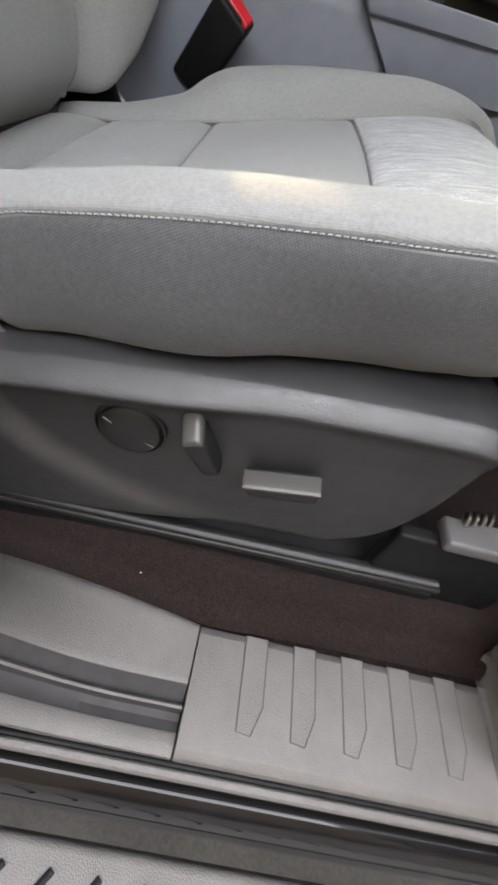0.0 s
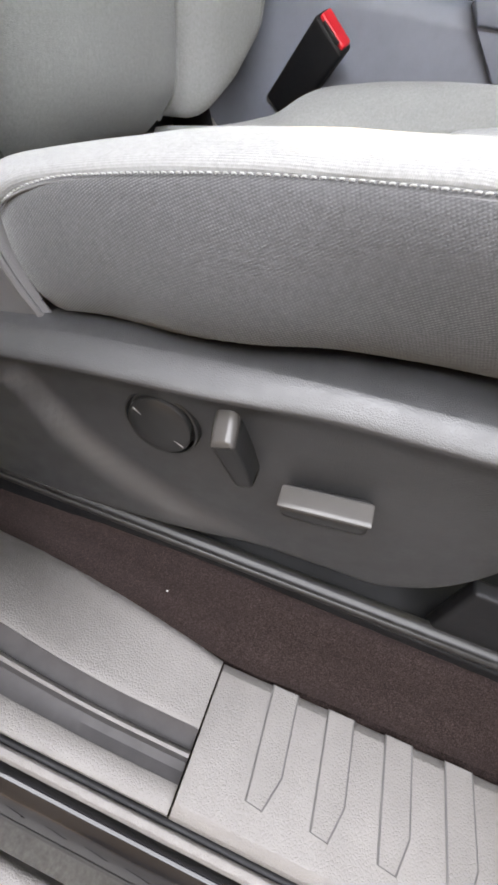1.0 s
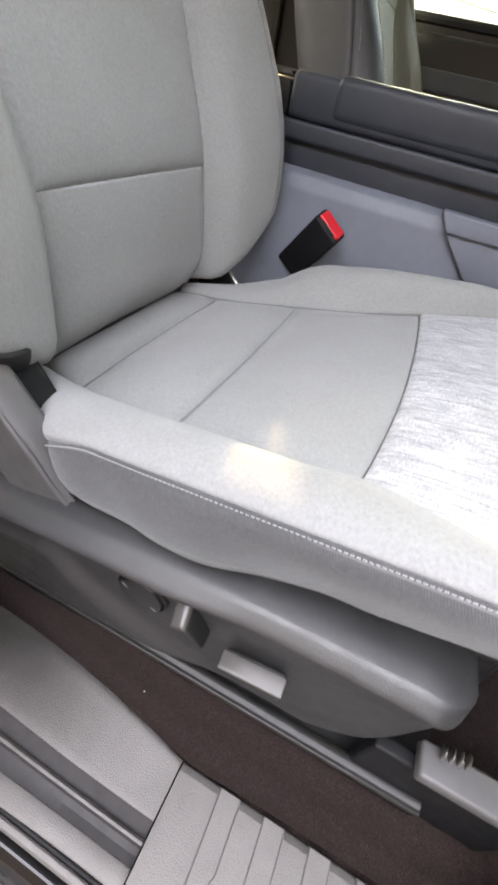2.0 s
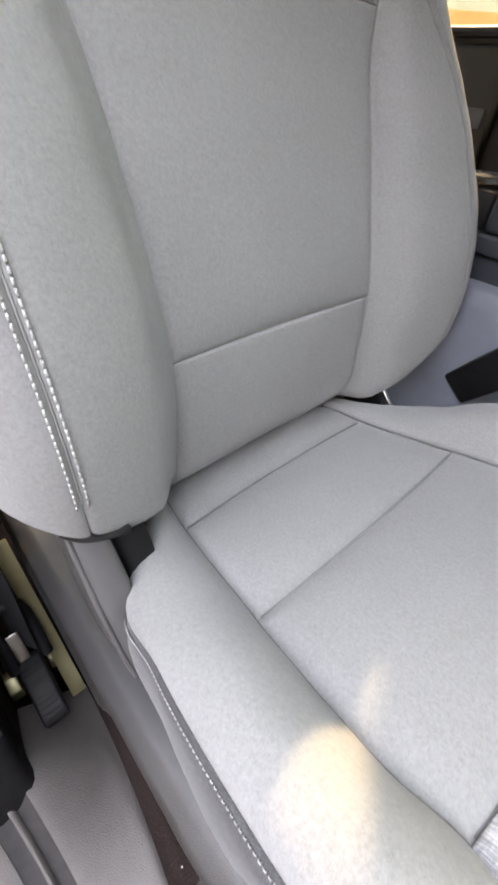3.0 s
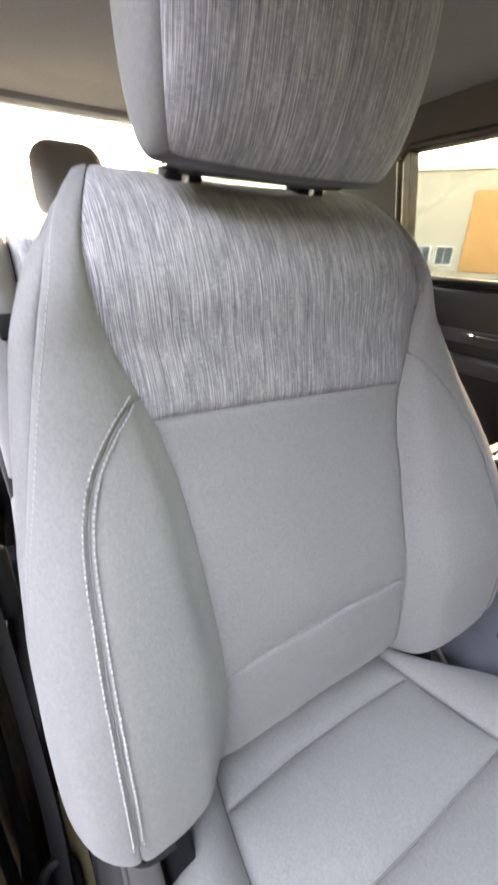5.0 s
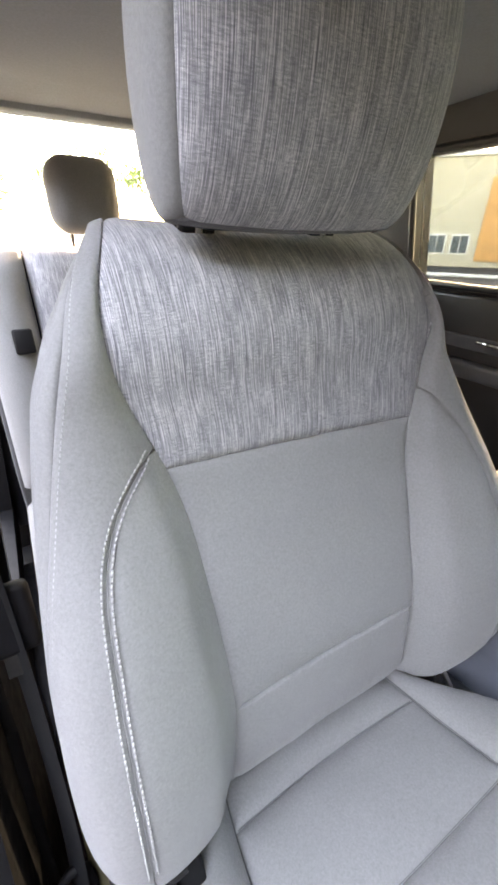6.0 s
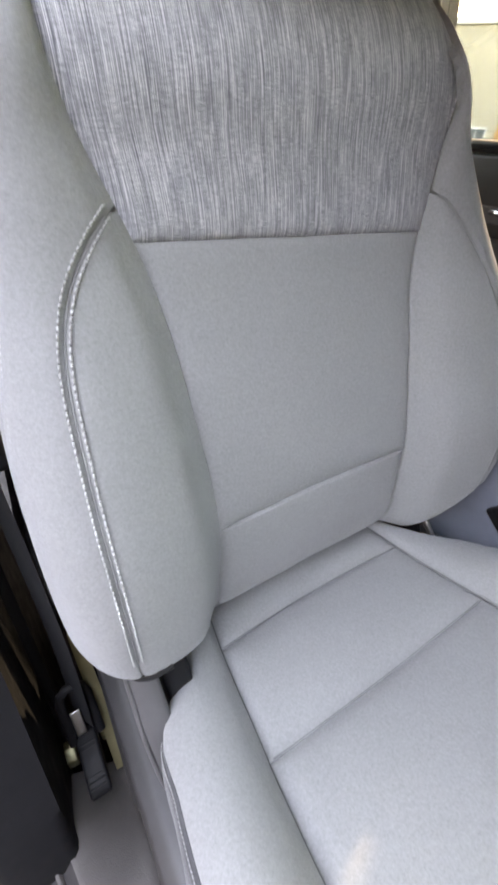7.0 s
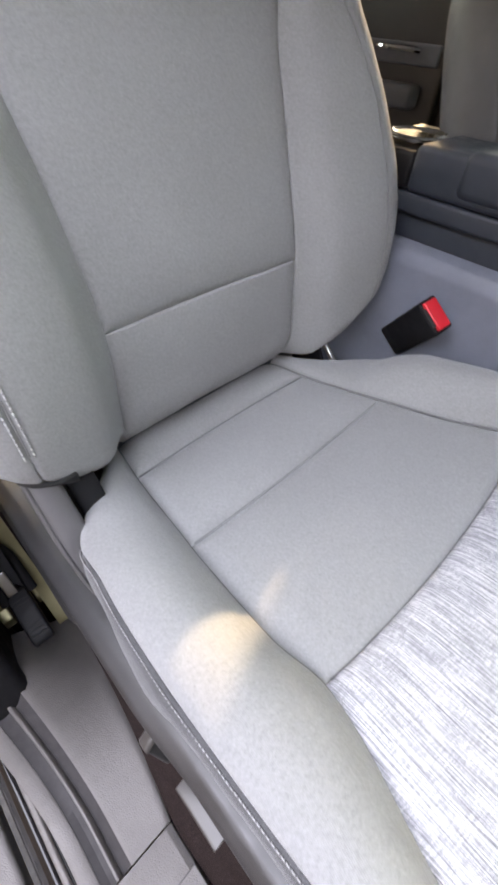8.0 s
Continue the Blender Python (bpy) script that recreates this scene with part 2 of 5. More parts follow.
def tube(points, radius, steps=8, bm=None, flat=1.0, side=None):
    """A round (or flattened) rod along points."""
    bm = bm or bmesh.new()
    pts = [Vector(p) for p in points]
    rings = []
    for i, p in enumerate(pts):
        d = (pts[min(i + 1, len(pts) - 1)] - pts[max(i - 1, 0)]).normalized()
        u = (Vector(side) if side else (Vector((0, 0, 1)) if abs(d.z) < 0.9 else Vector((1, 0, 0))))
        u = (u - d * u.dot(d)).normalized()
        w = d.cross(u)
        rings.append([bm.verts.new(p + radius * (math.cos(t) * u + flat * math.sin(t) * w)) for t in (2 * math.pi * k / steps for k in range(steps))])
    for a, b in zip(rings, rings[1:]):
        for k in range(steps):
            bm.faces.new((a[k], a[(k + 1) % steps], b[(k + 1) % steps], b[k]))
    bm.faces.new(rings[0][::-1])
    bm.faces.new(rings[-1])
    return bm


def spline(points, n=12):
    """Points along a smooth curve through the given ones."""
    p = [np.array(q, float) for q in points]
    p = [2 * p[0] - p[1]] + p + [2 * p[-1] - p[-2]]
    out = []
    for i in range(1, len(p) - 2):
        for t in np.linspace(0, 1, n, endpoint=False):
            out.append(0.5 * (2 * p[i] + (p[i + 1] - p[i - 1]) * t + (2 * p[i - 1] - 5 * p[i] + 4 * p[i + 1] - p[i + 2]) * t**2 + (3 * p[i] - p[i - 1] - 3 * p[i + 1] + p[i + 2]) * t**3))
    return np.array(out + [p[-2]])


def curve_of(xs, *columns):
    """A smooth function through columns of values at xs."""
    xs = np.array(xs, float)
    cols = [np.array(c, float) for c in columns]
    grads = [np.gradient(c, xs) for c in cols]

    def at(x):
        x = min(max(x, xs[0]), xs[-1])
        i = min(int(np.searchsorted(xs, x, "right")) - 1, len(xs) - 2)
        h = xs[i + 1] - xs[i]
        t = (x - xs[i]) / h
        a, b, c, d = 2 * t**3 - 3 * t**2 + 1, t**3 - 2 * t**2 + t, -2 * t**3 + 3 * t**2, t**3 - t**2
        v = [a * y[i] + b * h * g[i] + c * y[i + 1] + d * h * g[i + 1] for y, g in zip(cols, grads)]
        return v[0] if len(v) == 1 else np.array(v)

    return at


def through_knots(vs, cols, v):
    """Values at v of smooth curves through the knots vs that never swing past them."""
    i = min(max(int(np.searchsorted(vs, v + 1e-9)) - 1, 1), len(vs) - 3)
    h = vs[i + 1] - vs[i]
    f = (v - vs[i]) / h
    out = []
    for c in cols:
        def slope(k):
            a, b = (c[k] - c[k - 1]) / (vs[k] - vs[k - 1]), (c[k + 1] - c[k]) / (vs[k + 1] - vs[k])
            return 0.0 if a * b <= 0 else 2 * a * b / (a + b)
        g0, g1 = slope(i) * h, slope(i + 1) * h
        out.append((2 * f**3 - 3 * f**2 + 1) * c[i] + (f**3 - 2 * f**2 + f) * g0 + (-2 * f**3 + 3 * f**2) * c[i + 1] + (f**3 - f**2) * g1)
    return out


def cuts(length, step, fine=True):
    """Fractions from 0 to 1, closer together at both ends."""
    ends = [0, 0.0012, 0.003, 0.0055, 0.009, 0.014] if fine else [0]
    ends = [e / length for e in ends if e < length * 0.3]
    mid = np.linspace(ends[-1], 1 - ends[-1], max(3, int(length * (1 - 2 * ends[-1]) / step) + 1))[1:-1]
    return np.array(ends + list(mid) + [1 - e for e in ends[::-1]])


def panel(name, fn, wide, high, material, parent, inside, dips="lrbt", depth=0.005, soft=0.0055, puff=0.0, step=0.011, hem=0.012, label="", ripple=0.0, swell=0.0):
    """A sewn cloth panel over the surface fn(a, b), a and b from 0 to 1. Its edges named in dips sink into the seams; a hem runs inward."""
    A, B = cuts(wide, step), cuts(high, step)
    P = np.array([[fn(a, b) for a in A] for b in B])
    du, dv = np.gradient(P, axis=1), np.gradient(P, axis=0)
    N = np.cross(du, dv)
    N /= np.linalg.norm(N, axis=2, keepdims=True) + 1e-12
    if np.sum(N * (P - np.array(inside))) < 0:
        N = -N
        flip = True
    else:
        flip = False
    U = np.concatenate([np.zeros((len(B), 1)), np.cumsum(np.linalg.norm(np.diff(P, axis=1), axis=2), axis=1)], 1)
    V = np.concatenate([np.zeros((1, len(A))), np.cumsum(np.linalg.norm(np.diff(P, axis=0), axis=2), axis=0)], 0)
    off = puff * (np.sin(np.pi * B)[:, None] * np.sin(np.pi * A)[None, :]) ** 0.6 if puff else np.zeros(U.shape)
    sink = np.zeros(U.shape)
    for key, dist in (("l", U), ("r", U[:, -1:] - U), ("b", V), ("t", V[-1:] - V)):
        if key in dips:
            sink = np.maximum(sink, np.exp(-dist / soft))
    off = off - depth * sink
    if ripple:
        near = np.minimum(np.minimum(U, U[:, -1:] - U), np.minimum(V, V[-1:] - V))
        off = off + ripple * np.clip(near / 0.025, 0, 1) * np.array([[noise.noise(Vector(p) * 14) + 0.5 * noise.noise(Vector(p) * 33) for p in row] for row in P])
    if swell:
        near = np.minimum(U, U[:, -1:] - U)
        off = off + swell * np.clip(near / 0.04, 0, 1) * np.array([[noise.noise(Vector(p) * 9 + Vector((3.1, 0, 1.7))) for p in row] for row in P])
    P = P + N * off[..., None]
    uv = np.stack([U - U[:, -1:] / 2, V], 2)
    P, N, uv = (np.pad(x, ((1, 1), (1, 1), (0, 0)), mode="edge") for x in (P, N, uv))
    rim = np.zeros(P.shape[:2], bool)
    rim[0], rim[-1], rim[:, 0], rim[:, -1] = True, True, True, True
    P[rim] -= N[rim] * hem
    nb, na = P.shape[:2]
    idx = np.arange(nb * na).reshape(nb, na)
    q = np.stack([idx[:-1, :-1], idx[:-1, 1:], idx[1:, 1:], idx[1:, :-1]], 2).reshape(-1, 4)
    if flip:
        q = q[:, ::-1]
    me = bpy.data.meshes.new(name)
    me.from_pydata(P.reshape(-1, 3).tolist(), [], q.tolist())
    layer = me.uv_layers.new(name="cloth")
    flat = uv.reshape(-1, 2)
    layer.data.foreach_set("uv", flat[q.reshape(-1)].ravel())
    return finish(name, me, material, parent, label, 0)


def stitches(name, points, normals, parent, length=0.0048, gap=0.0022, radius=0.00075, thread=None):
    """A row of thread stitches laid along a line on the cloth."""
    pts = np.array(points)
    seg = np.linalg.norm(np.diff(pts, axis=0), axis=1)
    run = np.concatenate([[0], np.cumsum(seg)])
    bm = bmesh.new()
    pos = 0.002
    place = lambda d: np.array([np.interp(d, run, pts[:, k]) for k in range(3)])
    nor = lambda d: np.array([np.interp(d, run, np.array(normals)[:, k]) for k in range(3)])
    while pos + length < run[-1]:
        n0 = nor(pos + length / 2)
        ps = [place(pos) - 0.0006 * n0, place(pos + length * 0.2) + radius * 0.7 * n0, place(pos + length * 0.8) + radius * 0.7 * n0, place(pos + length) - 0.0006 * n0]
        tube(ps, radius, 5, bm)
        pos += length + gap
    return part(name, bm, thread or THREAD, parent, "grey sewing thread" if thread == SEAM else "pale sewing thread", 0)

# ---- front seat ----
MID = 0.012                                   # the seat's middle line

# Backrest: the middle line (length along it, x, z) and the section's measures along it.
SPINE = curve_of([0, 0.057, 0.127, 0.203, 0.344, 0.489, 0.556, 0.618, 0.679, 0.743, 0.795, 0.847, 0.903],
                 [-0.012, 0.030, 0.035, 0.030, -0.014, -0.068, -0.079, -0.085, -0.114, -0.167, -0.222, -0.277, -0.306],
                 [0.345, 0.400, 0.470, 0.546, 0.680, 0.815, 0.880, 0.940, 0.990, 1.030, 1.043, 1.030, 0.980])
B_SEAM = curve_of([0, 0.2, 0.344, 0.489, 0.556, 0.618, 0.679, 0.743, 0.795, 0.903],
                  [0.150, 0.147, 0.158, 0.171, 0.188, 0.198, 0.194, 0.178, 0.165, 0.160])
B_OUT = curve_of([0, 0.2, 0.344, 0.489, 0.556, 0.618, 0.679, 0.743, 0.795, 0.847, 0.903],
                 [0.300, 0.313, 0.311, 0.291, 0.270, 0.248, 0.227, 0.205, 0.186, 0.174, 0.168])
B_PEAK = curve_of([0, 0.2, 0.344, 0.489, 0.556, 0.618, 0.679, 0.743, 0.903],
                  [0.262, 0.263, 0.260, 0.248, 0.234, 0.224, 0.212, 0.196, 0.176])
B_RISE = curve_of([0, 0.2, 0.344, 0.489, 0.556, 0.618, 0.7, 0.8, 0.903], [0.058, 0.062, 0.052, 0.030, 0.020, 0.013, 0.004, 0.0, 0.0])
B_INNER = curve_of([0, 0.12, 0.18, 0.24, 0.30, 0.36, 0.42, 0.48, 0.54, 0.60, 0.68, 0.76, 0.903],
                   [0.012, 0.014, 0.026, 0.032, 0.027, 0.017, 0.003, -0.008, -0.020, -0.033, -0.022, -0.006, 0.0])   # width added on the tunnel side to fit its outline in the camera's view
B_SHOULDER = curve_of([0, 0.47, 0.53, 0.58, 0.64, 0.70, 0.80, 0.903], [0.0, -0.003, 0.004, 0.012, 0.014, 0.011, 0.007, 0.007])   # and the door side's shoulder seam, shifted to fit that view too
L_C, L_J, L_TOP = 0.203, 0.522, 0.875


def back_low(v):
    """How far up the middle line the backrest's lower rim lies."""
    return float(np.interp(v, [0, 1, 1.25, 1.5, 1.75, 2, 2.5, 3, 4, 7], [0.02, 0.03, 0.038, 0.051, 0.069, 0.089, 0.110, 0.120, 0.122, 0.08]))


def back_point(v, run, side):
    """A point of the backrest: v 0 to 1 the middle, 1 to 2 up the bolster to its crest, 2 to 3 over it, beyond 3 the side and rear."""
    x, z = SPINE(run)
    x1, z1 = SPINE(min(run + 0.004, 0.903))
    x0, z0 = SPINE(max(run - 0.004, 0))
    t = np.array([x1 - x0, z1 - z0])
    t /= np.linalg.norm(t)
    fwd = np.array([t[1], -t[0]])
    yi, yo, yp, h = B_SEAM(run), B_OUT(run), B_PEAK(run), B_RISE(run)
    w = min(max((run - 0.44) / 0.17, 0), 1)
    w = w * w * (3 - 2 * w) * (1 - min(max((run - 0.65) / 0.15, 0), 1) ** 2)
    yo, yp = (yo + 0.017 * w, yp + 0.008 * w) if side < 0 else (yo - 0.008 * w, yp - 0.004 * w)
    if side > 0:
        yi += 0.010 * math.exp(-((run - 0.505) / 0.06) ** 2) + 0.011 * math.exp(-((run - 0.17) / 0.12) ** 2) + 0.011 * math.exp(-((run - 0.08) / 0.06) ** 2)
        yo += B_INNER(run)
        yp = max(yp + 0.75 * B_INNER(run), yi + 0.35 * (yo - yi))
    else:
        yi += B_SHOULDER(run)
        yp = max(yp, yi + 0.35 * (yo - yi))
    k = min(max((run - 0.60) / 0.12, 0), 1)
    k = k * k * (3 - 2 * k)
    vs = [-1, 0, 0.5, 1, 1.4, 2, 2.5, 3, 4, 5, 6, 7, 8]
    ys = [-yi, 0, 0.5 * yi, yi, yi + 0.36 * (yp - yi), yp, yp + 0.62 * (yo - yp), yo, yo - 0.006, yo - 0.05, yo - 0.13, 0, -0.1]
    ds = [0, -0.007, -0.005, 0, 0.62 * h - 0.002 * k, h - 0.008 * k, 0.80 * h - 0.019 * k, 0.25 * h - 0.012 - 0.030 * k, -0.06 - 0.03 * k, -0.10, -0.115, -0.118, -0.115]
    y, d = through_knots(vs, (ys, ds), v)
    if v > 1:
        r = min(max((run - back_low(v) + (0.012 * max(2 - v, 0) if side > 0 else 0)) / (0.05 if side < 0 else 0.028 + 0.022 * min(v - 1, 1)), 0), 1)
        r = math.sqrt(1 - (1 - r) ** 2)
        d = -0.035 + (d + 0.035) * r
        y = yi + (y - yi) * (0.86 + 0.14 * r)
    return np.array([x + fwd[0] * d, MID + 0.006 * math.sin(min(max((run - 0.345) / 0.29, -1), 1) * math.pi / 2) + side * y, z + fwd[1] * d])


def side_v(run):
    """Where the seam between flank and side runs."""
    return float(np.interp(run, [0.1, 0.35, 0.5, 0.62, 0.9], [3.1, 2.92, 2.62, 2.42, 2.40]))


def stitch_v(run):
    if run < 0.33:
        return 2.0
    f = min((run - 0.33) / (L_J - 0.33), 1)
    return 1.03 + 0.97 * math.sqrt(max(1 - f**3.2, 0))


# Cushion: the middle line (x, z) by length, and the section's measures along it.
C_LINE = curve_of([0, 0.033, 0.102, 0.237, 0.425, 0.523, 0.573, 0.61, 0.652, 0.712],
                  [-0.030, 0.000, 0.068, 0.200, 0.384, 0.480, 0.530, 0.566, 0.598, 0.606],
                  [0.345, 0.357, 0.366, 0.393, 0.434, 0.455, 0.459, 0.453, 0.424, 0.366])
C_SEAM = curve_of([0, 0.06, 0.102, 0.237, 0.425, 0.475, 0.528, 0.575, 0.712], [0.150, 0.160, 0.168, 0.184, 0.188, 0.204, 0.226, 0.24, 0.245])
C_EDGE = curve_of([0, 0.06, 0.10, 0.14, 0.175, 0.237, 0.33, 0.425, 0.523, 0.573, 0.712], [0.165, 0.185, 0.211, 0.238, 0.259, 0.269, 0.276, 0.277, 0.274, 0.268, 0.255])
C_RISE = curve_of([0, 0.06, 0.102, 0.175, 0.237, 0.33, 0.425, 0.523, 0.573, 0.62, 0.712], [0.0, 0.008, 0.018, 0.029, 0.035, 0.037, 0.031, 0.020, 0.012, 0.004, 0.0])


C_BULGE = {-1: curve_of([0, 0.28, 0.33, 0.38, 0.425, 0.5, 0.712], [0, 0.003, 0.010, 0.013, 0.003, 0.0, 0.0]),
           1: curve_of([0, 0.28, 0.33, 0.38, 0.425, 0.5, 0.712], [0, 0.002, 0.011, 0.024, 0.033, 0.020, 0.0])}
C_NOTCH = curve_of([0, 0.08, 0.15, 0.19, 0.22, 0.25, 0.30, 0.712], [0.0, 0.10, 0.18, 0.30, 0.72, 0.97, 1.0, 1.0])   # the tunnel-side bolster sinks beside the buckle


def welt_v(run):
    """Where the bolster's top meets the flank: the seam dips round the rear corner."""
    f = min(max((0.235 - run) / 0.085, 0), 1)
    return 2.0 + 0.62 * f * f


def cush_point(v, run, side):
    """A point of the cushion: v 0 to 1 the middle, 1 to 2 the bolster's top to its welt, 2 to 4 the flank."""
    x, z = C_LINE(run)
    x1, z1 = C_LINE(min(run + 0.004, 0.712))
    x0, z0 = C_LINE(max(run - 0.004, 0))
    t = np.array([x1 - x0, z1 - z0])
    t /= np.linalg.norm(t)
    up = np.array([-t[1], t[0]])
    yi, ye, h = C_SEAM(run) + C_BULGE[side](run), C_EDGE(run), C_RISE(run)
    if side < 0:
        ye += 0.007 * min(max((run - 0.06) / 0.08, 0), 1)
    else:
        h *= C_NOTCH(run)
    fold = min(max((run - 0.24) / 0.16, 0), 1)
    fold = fold * fold * (3 - 2 * fold)
    slack = min(max((run - 0.32) / 0.12, 0), 1)
    slack = slack * slack * (3 - 2 * slack)
    drop = float(np.interp(run, [0, 0.14, 0.19, 0.5, 0.6, 0.712], [0.05, 0.06, 0.090, 0.110, 0.08, 0.03]))
    vs = [-1, 0, 0.5, 1, 1.2, 1.5, 2, 2.5, 3, 3.5, 4, 5, 6]
    ys = [-yi, 0, 0.5 * yi, yi, yi + 0.26 * (ye - yi), yi + 0.62 * (ye - yi), ye, ye + 0.007 - 0.003 * slack, ye + 0.0100 - 0.0135 * slack, ye + 0.002 - 0.026 * slack, ye - 0.024 - 0.046 * fold - 0.022 * math.exp(-((run - 0.19) / 0.045) ** 2), ye - 0.09, ye - 0.12]
    ds = [0, -0.006, -0.004, 0, h * 0.60 + 0.005, h * 0.98 + 0.007, h, h - 0.016, h - 0.042, h - 0.042 - 0.62 * (drop - 0.042), h - drop, h - drop - 0.012, h - drop]
    y, d = through_knots(vs, (ys, ds), v)
    return np.array([x + up[0] * d, MID + side * y, z + up[1] * d])


def seam_cord(name, pts, parent, radius=0.0016):
    return part(name, tube(pts, radius, 6), SEAM, parent, "dark sunken seam", 0)


def lerp(a, b, f):
    return a + (b - a) * f


def line_normals(pts, inside):
    pts = np.array(pts)
    n = pts - np.array(inside)
    return n / np.linalg.norm(n, axis=1, keepdims=True)


def make_front_seat():
    seat = thing("front_seat", "grey cloth front car seat with pale stitching on a power base", "car seat", at=(0.25, MID, 0.10))
    bpy.context.view_layer.update()
    inv = Matrix.Translation((-0.25, -MID, -0.10))
    made = []

    def own(ob):
        made.append(ob)
        return ob

    b_in, c_in = (-0.10, MID, 0.70), (0.28, MID, 0.25)
    # backrest
    own(panel("backrest", lambda a, b: back_point(abs(2 * a - 1), lerp(L_C, lerp(0.498, 0.483, a), b), 1 if a > 0.5 else -1), 0.32, 0.29, CLOTH, seat, b_in, dips="lrtb", depth=0.0055, soft=0.007, puff=0.004, ripple=0.0012, label="grey cloth middle panel of the backrest"))
    own(panel("lumbar_panel", lambda a, b: back_point(abs(2 * a - 1), lerp(0.0, L_C, b), 1 if a > 0.5 else -1), 0.30, 0.20, CLOTH, seat, b_in, "lr", 0.008, 0.008, puff=0.007, ripple=0.0012, label="grey cloth lumbar panel"))
    own(panel("shoulder_panel", lambda a, b: back_point(abs(2 * a - 1), lerp(lerp(0.498, 0.483, a), L_TOP, b), 1 if a > 0.5 else -1), 0.36, 0.38, STREAK, seat, b_in, puff=0.004, ripple=0.0008, label="streaked grey and white patterned cloth panel"))
    for side in (-1, 1):
        own(panel("backrest_bolster", lambda a, b, s=side: (lambda run: back_point(lerp(1.0, stitch_v(run), a), run, s))(lerp(back_low(lerp(1.0, 2.0, a)), L_J, b)),
                         0.13, 0.48, CLOTH, seat, b_in, "lrt", 0.0034, 0.005, ripple=0.0014, label="grey cloth side bolster of the backrest"))

        def outer(a, b, s=side):
            run = lerp(back_low(lerp(2.0, 3.3, a)), L_TOP, b)
            inner = stitch_v(run) if run < L_J else 1.0
            return back_point(lerp(inner, side_v(run), a), run, s)

        own(panel("backrest_flank", outer, 0.11, 0.80, CLOTH, seat, b_in, "lr", 0.002, 0.003, ripple=0.0014, label="grey cloth outer flank of the backrest"))
        own(panel("backrest_side", lambda a, b, s=side: (lambda run: back_point(lerp(side_v(run), 5.0, a), run, s))(lerp(back_low(4.0), L_TOP, b)), 0.11, 0.78, CLOTH, seat, b_in, "l", 0.003, 0.004, ripple=0.001))
        if side < 0:                          # a dark wedge along the bolster's lower edge
            def tab(a, b):
                v = lerp(1.72, 2.36, a)
                return back_point(v, back_low(v) + 0.015 + b * (0.005 + 0.027 * (1 - a) ** 1.3), -1) + np.array([0.0042, 0.0, -0.0024])
            own(panel("bolster_wedge", tab, 0.07, 0.03, WEB, seat, b_in, "", 0, 0.003, step=0.004, hem=0.004, label="dark wedge along the bolster's lower edge"))
        # twin rows of stitching beside the bolster seam
        runs = np.concatenate([np.linspace(0.160, L_J - 0.02, 100), L_J - 0.02 * (1 - np.linspace(0, 1, 26)[1:]) ** 2 - 0.0004])
        core = np.array([back_point(stitch_v(r), r, side) for r in runs])
        along = np.gradient(core, axis=0)
        for shift in (-0.0042, 0.0042):
            pts = []
            for k, r in enumerate(runs):
                v = stitch_v(r)
                q = back_point(min(v + 0.02, 3.0), r, side) - back_point(v - 0.02, r, side)
                t = along[k] / np.linalg.norm(along[k])
                q = q - t * (q @ t)
                q /= np.linalg.norm(q)
                pts.append(core[k] + q * shift)
            nor = line_normals(pts, (-0.16, MID + side * 0.19, 0.68))
            own(stitches("stitching", np.array(pts) + nor * 0.0001, nor, seat, 0.0031, 0.0024, 0.00095 if side < 0 else 0.0004, THREAD if side < 0 else SEAM_PALE))
        nor = line_normals(core, (-0.16, MID + side * 0.19, 0.68))
        own(part("seam", tube(core - nor * 0.0026, 0.0009, 6), SEAM_PALE, seat, "sunken seam", 0))
        if side < 0:
            pts = [back_point(side_v(r) - 0.12, r, side) for r in np.linspace(0.16, 0.8, 80)]
            nor = line_normals(pts, (-0.16, MID, 0.68))
            own(stitches("stitching", np.array(pts) - nor * 0.0008, nor, seat, 0.0034, 0.0018, 0.0005))
    own(panel("rear_cover", lambda a, b: back_point(lerp(5.0, 7.0, 1 - abs(2 * a - 1)), lerp(0.09, L_TOP, b), -1 if a < 0.5 else 1), 0.5, 0.78, TRIM, seat, b_in, "", 0, 0.005, step=0.03, label="dark backrest shell"))

    # cushion
    s_h, s_a, s_p = 0.098, 0.237, 0.425
    own(panel("rear_strip", lambda a, b: cush_point(abs(2 * a - 1), lerp(0.0, s_h - 0.010 * (1 - (2 * a - 1) ** 2), b), 1 if a > 0.5 else -1), 0.32, 0.10, CLOTH, seat, c_in, "lrt", 0.010, 0.009, 0.008, ripple=0.001))
    own(panel("seat", lambda a, b: cush_point(abs(2 * a - 1), lerp(s_h - 0.010 * (1 - (2 * a - 1) ** 2), s_a, b), 1 if a > 0.5 else -1), 0.35, 0.135, CLOTH, seat, c_in, "lrbt", 0.010, 0.010, 0.007, ripple=0.0012, label="grey cloth seat panel"))
    own(panel("thigh_panel", lambda a, b: cush_point(abs(2 * a - 1), lerp(s_a, s_p + 0.012 * (1 - (2 * a - 1) ** 2), b), 1 if a > 0.5 else -1), 0.37, 0.19, CLOTH, seat, c_in, "lrbt", 0.010, 0.010, 0.007, ripple=0.0012, label="grey cloth thigh panel"))
    own(panel("front_panel", lambda a, b: cush_point(abs(2 * a - 1), lerp(s_p + 0.012 * (1 - (2 * a - 1) ** 2), 0.70, b), 1 if a > 0.5 else -1), 0.42, 0.28, STREAK, seat, c_in, "lrb", 0.005, 0.006, 0.003, ripple=0.001, label="streaked grey and white patterned cloth panel"))
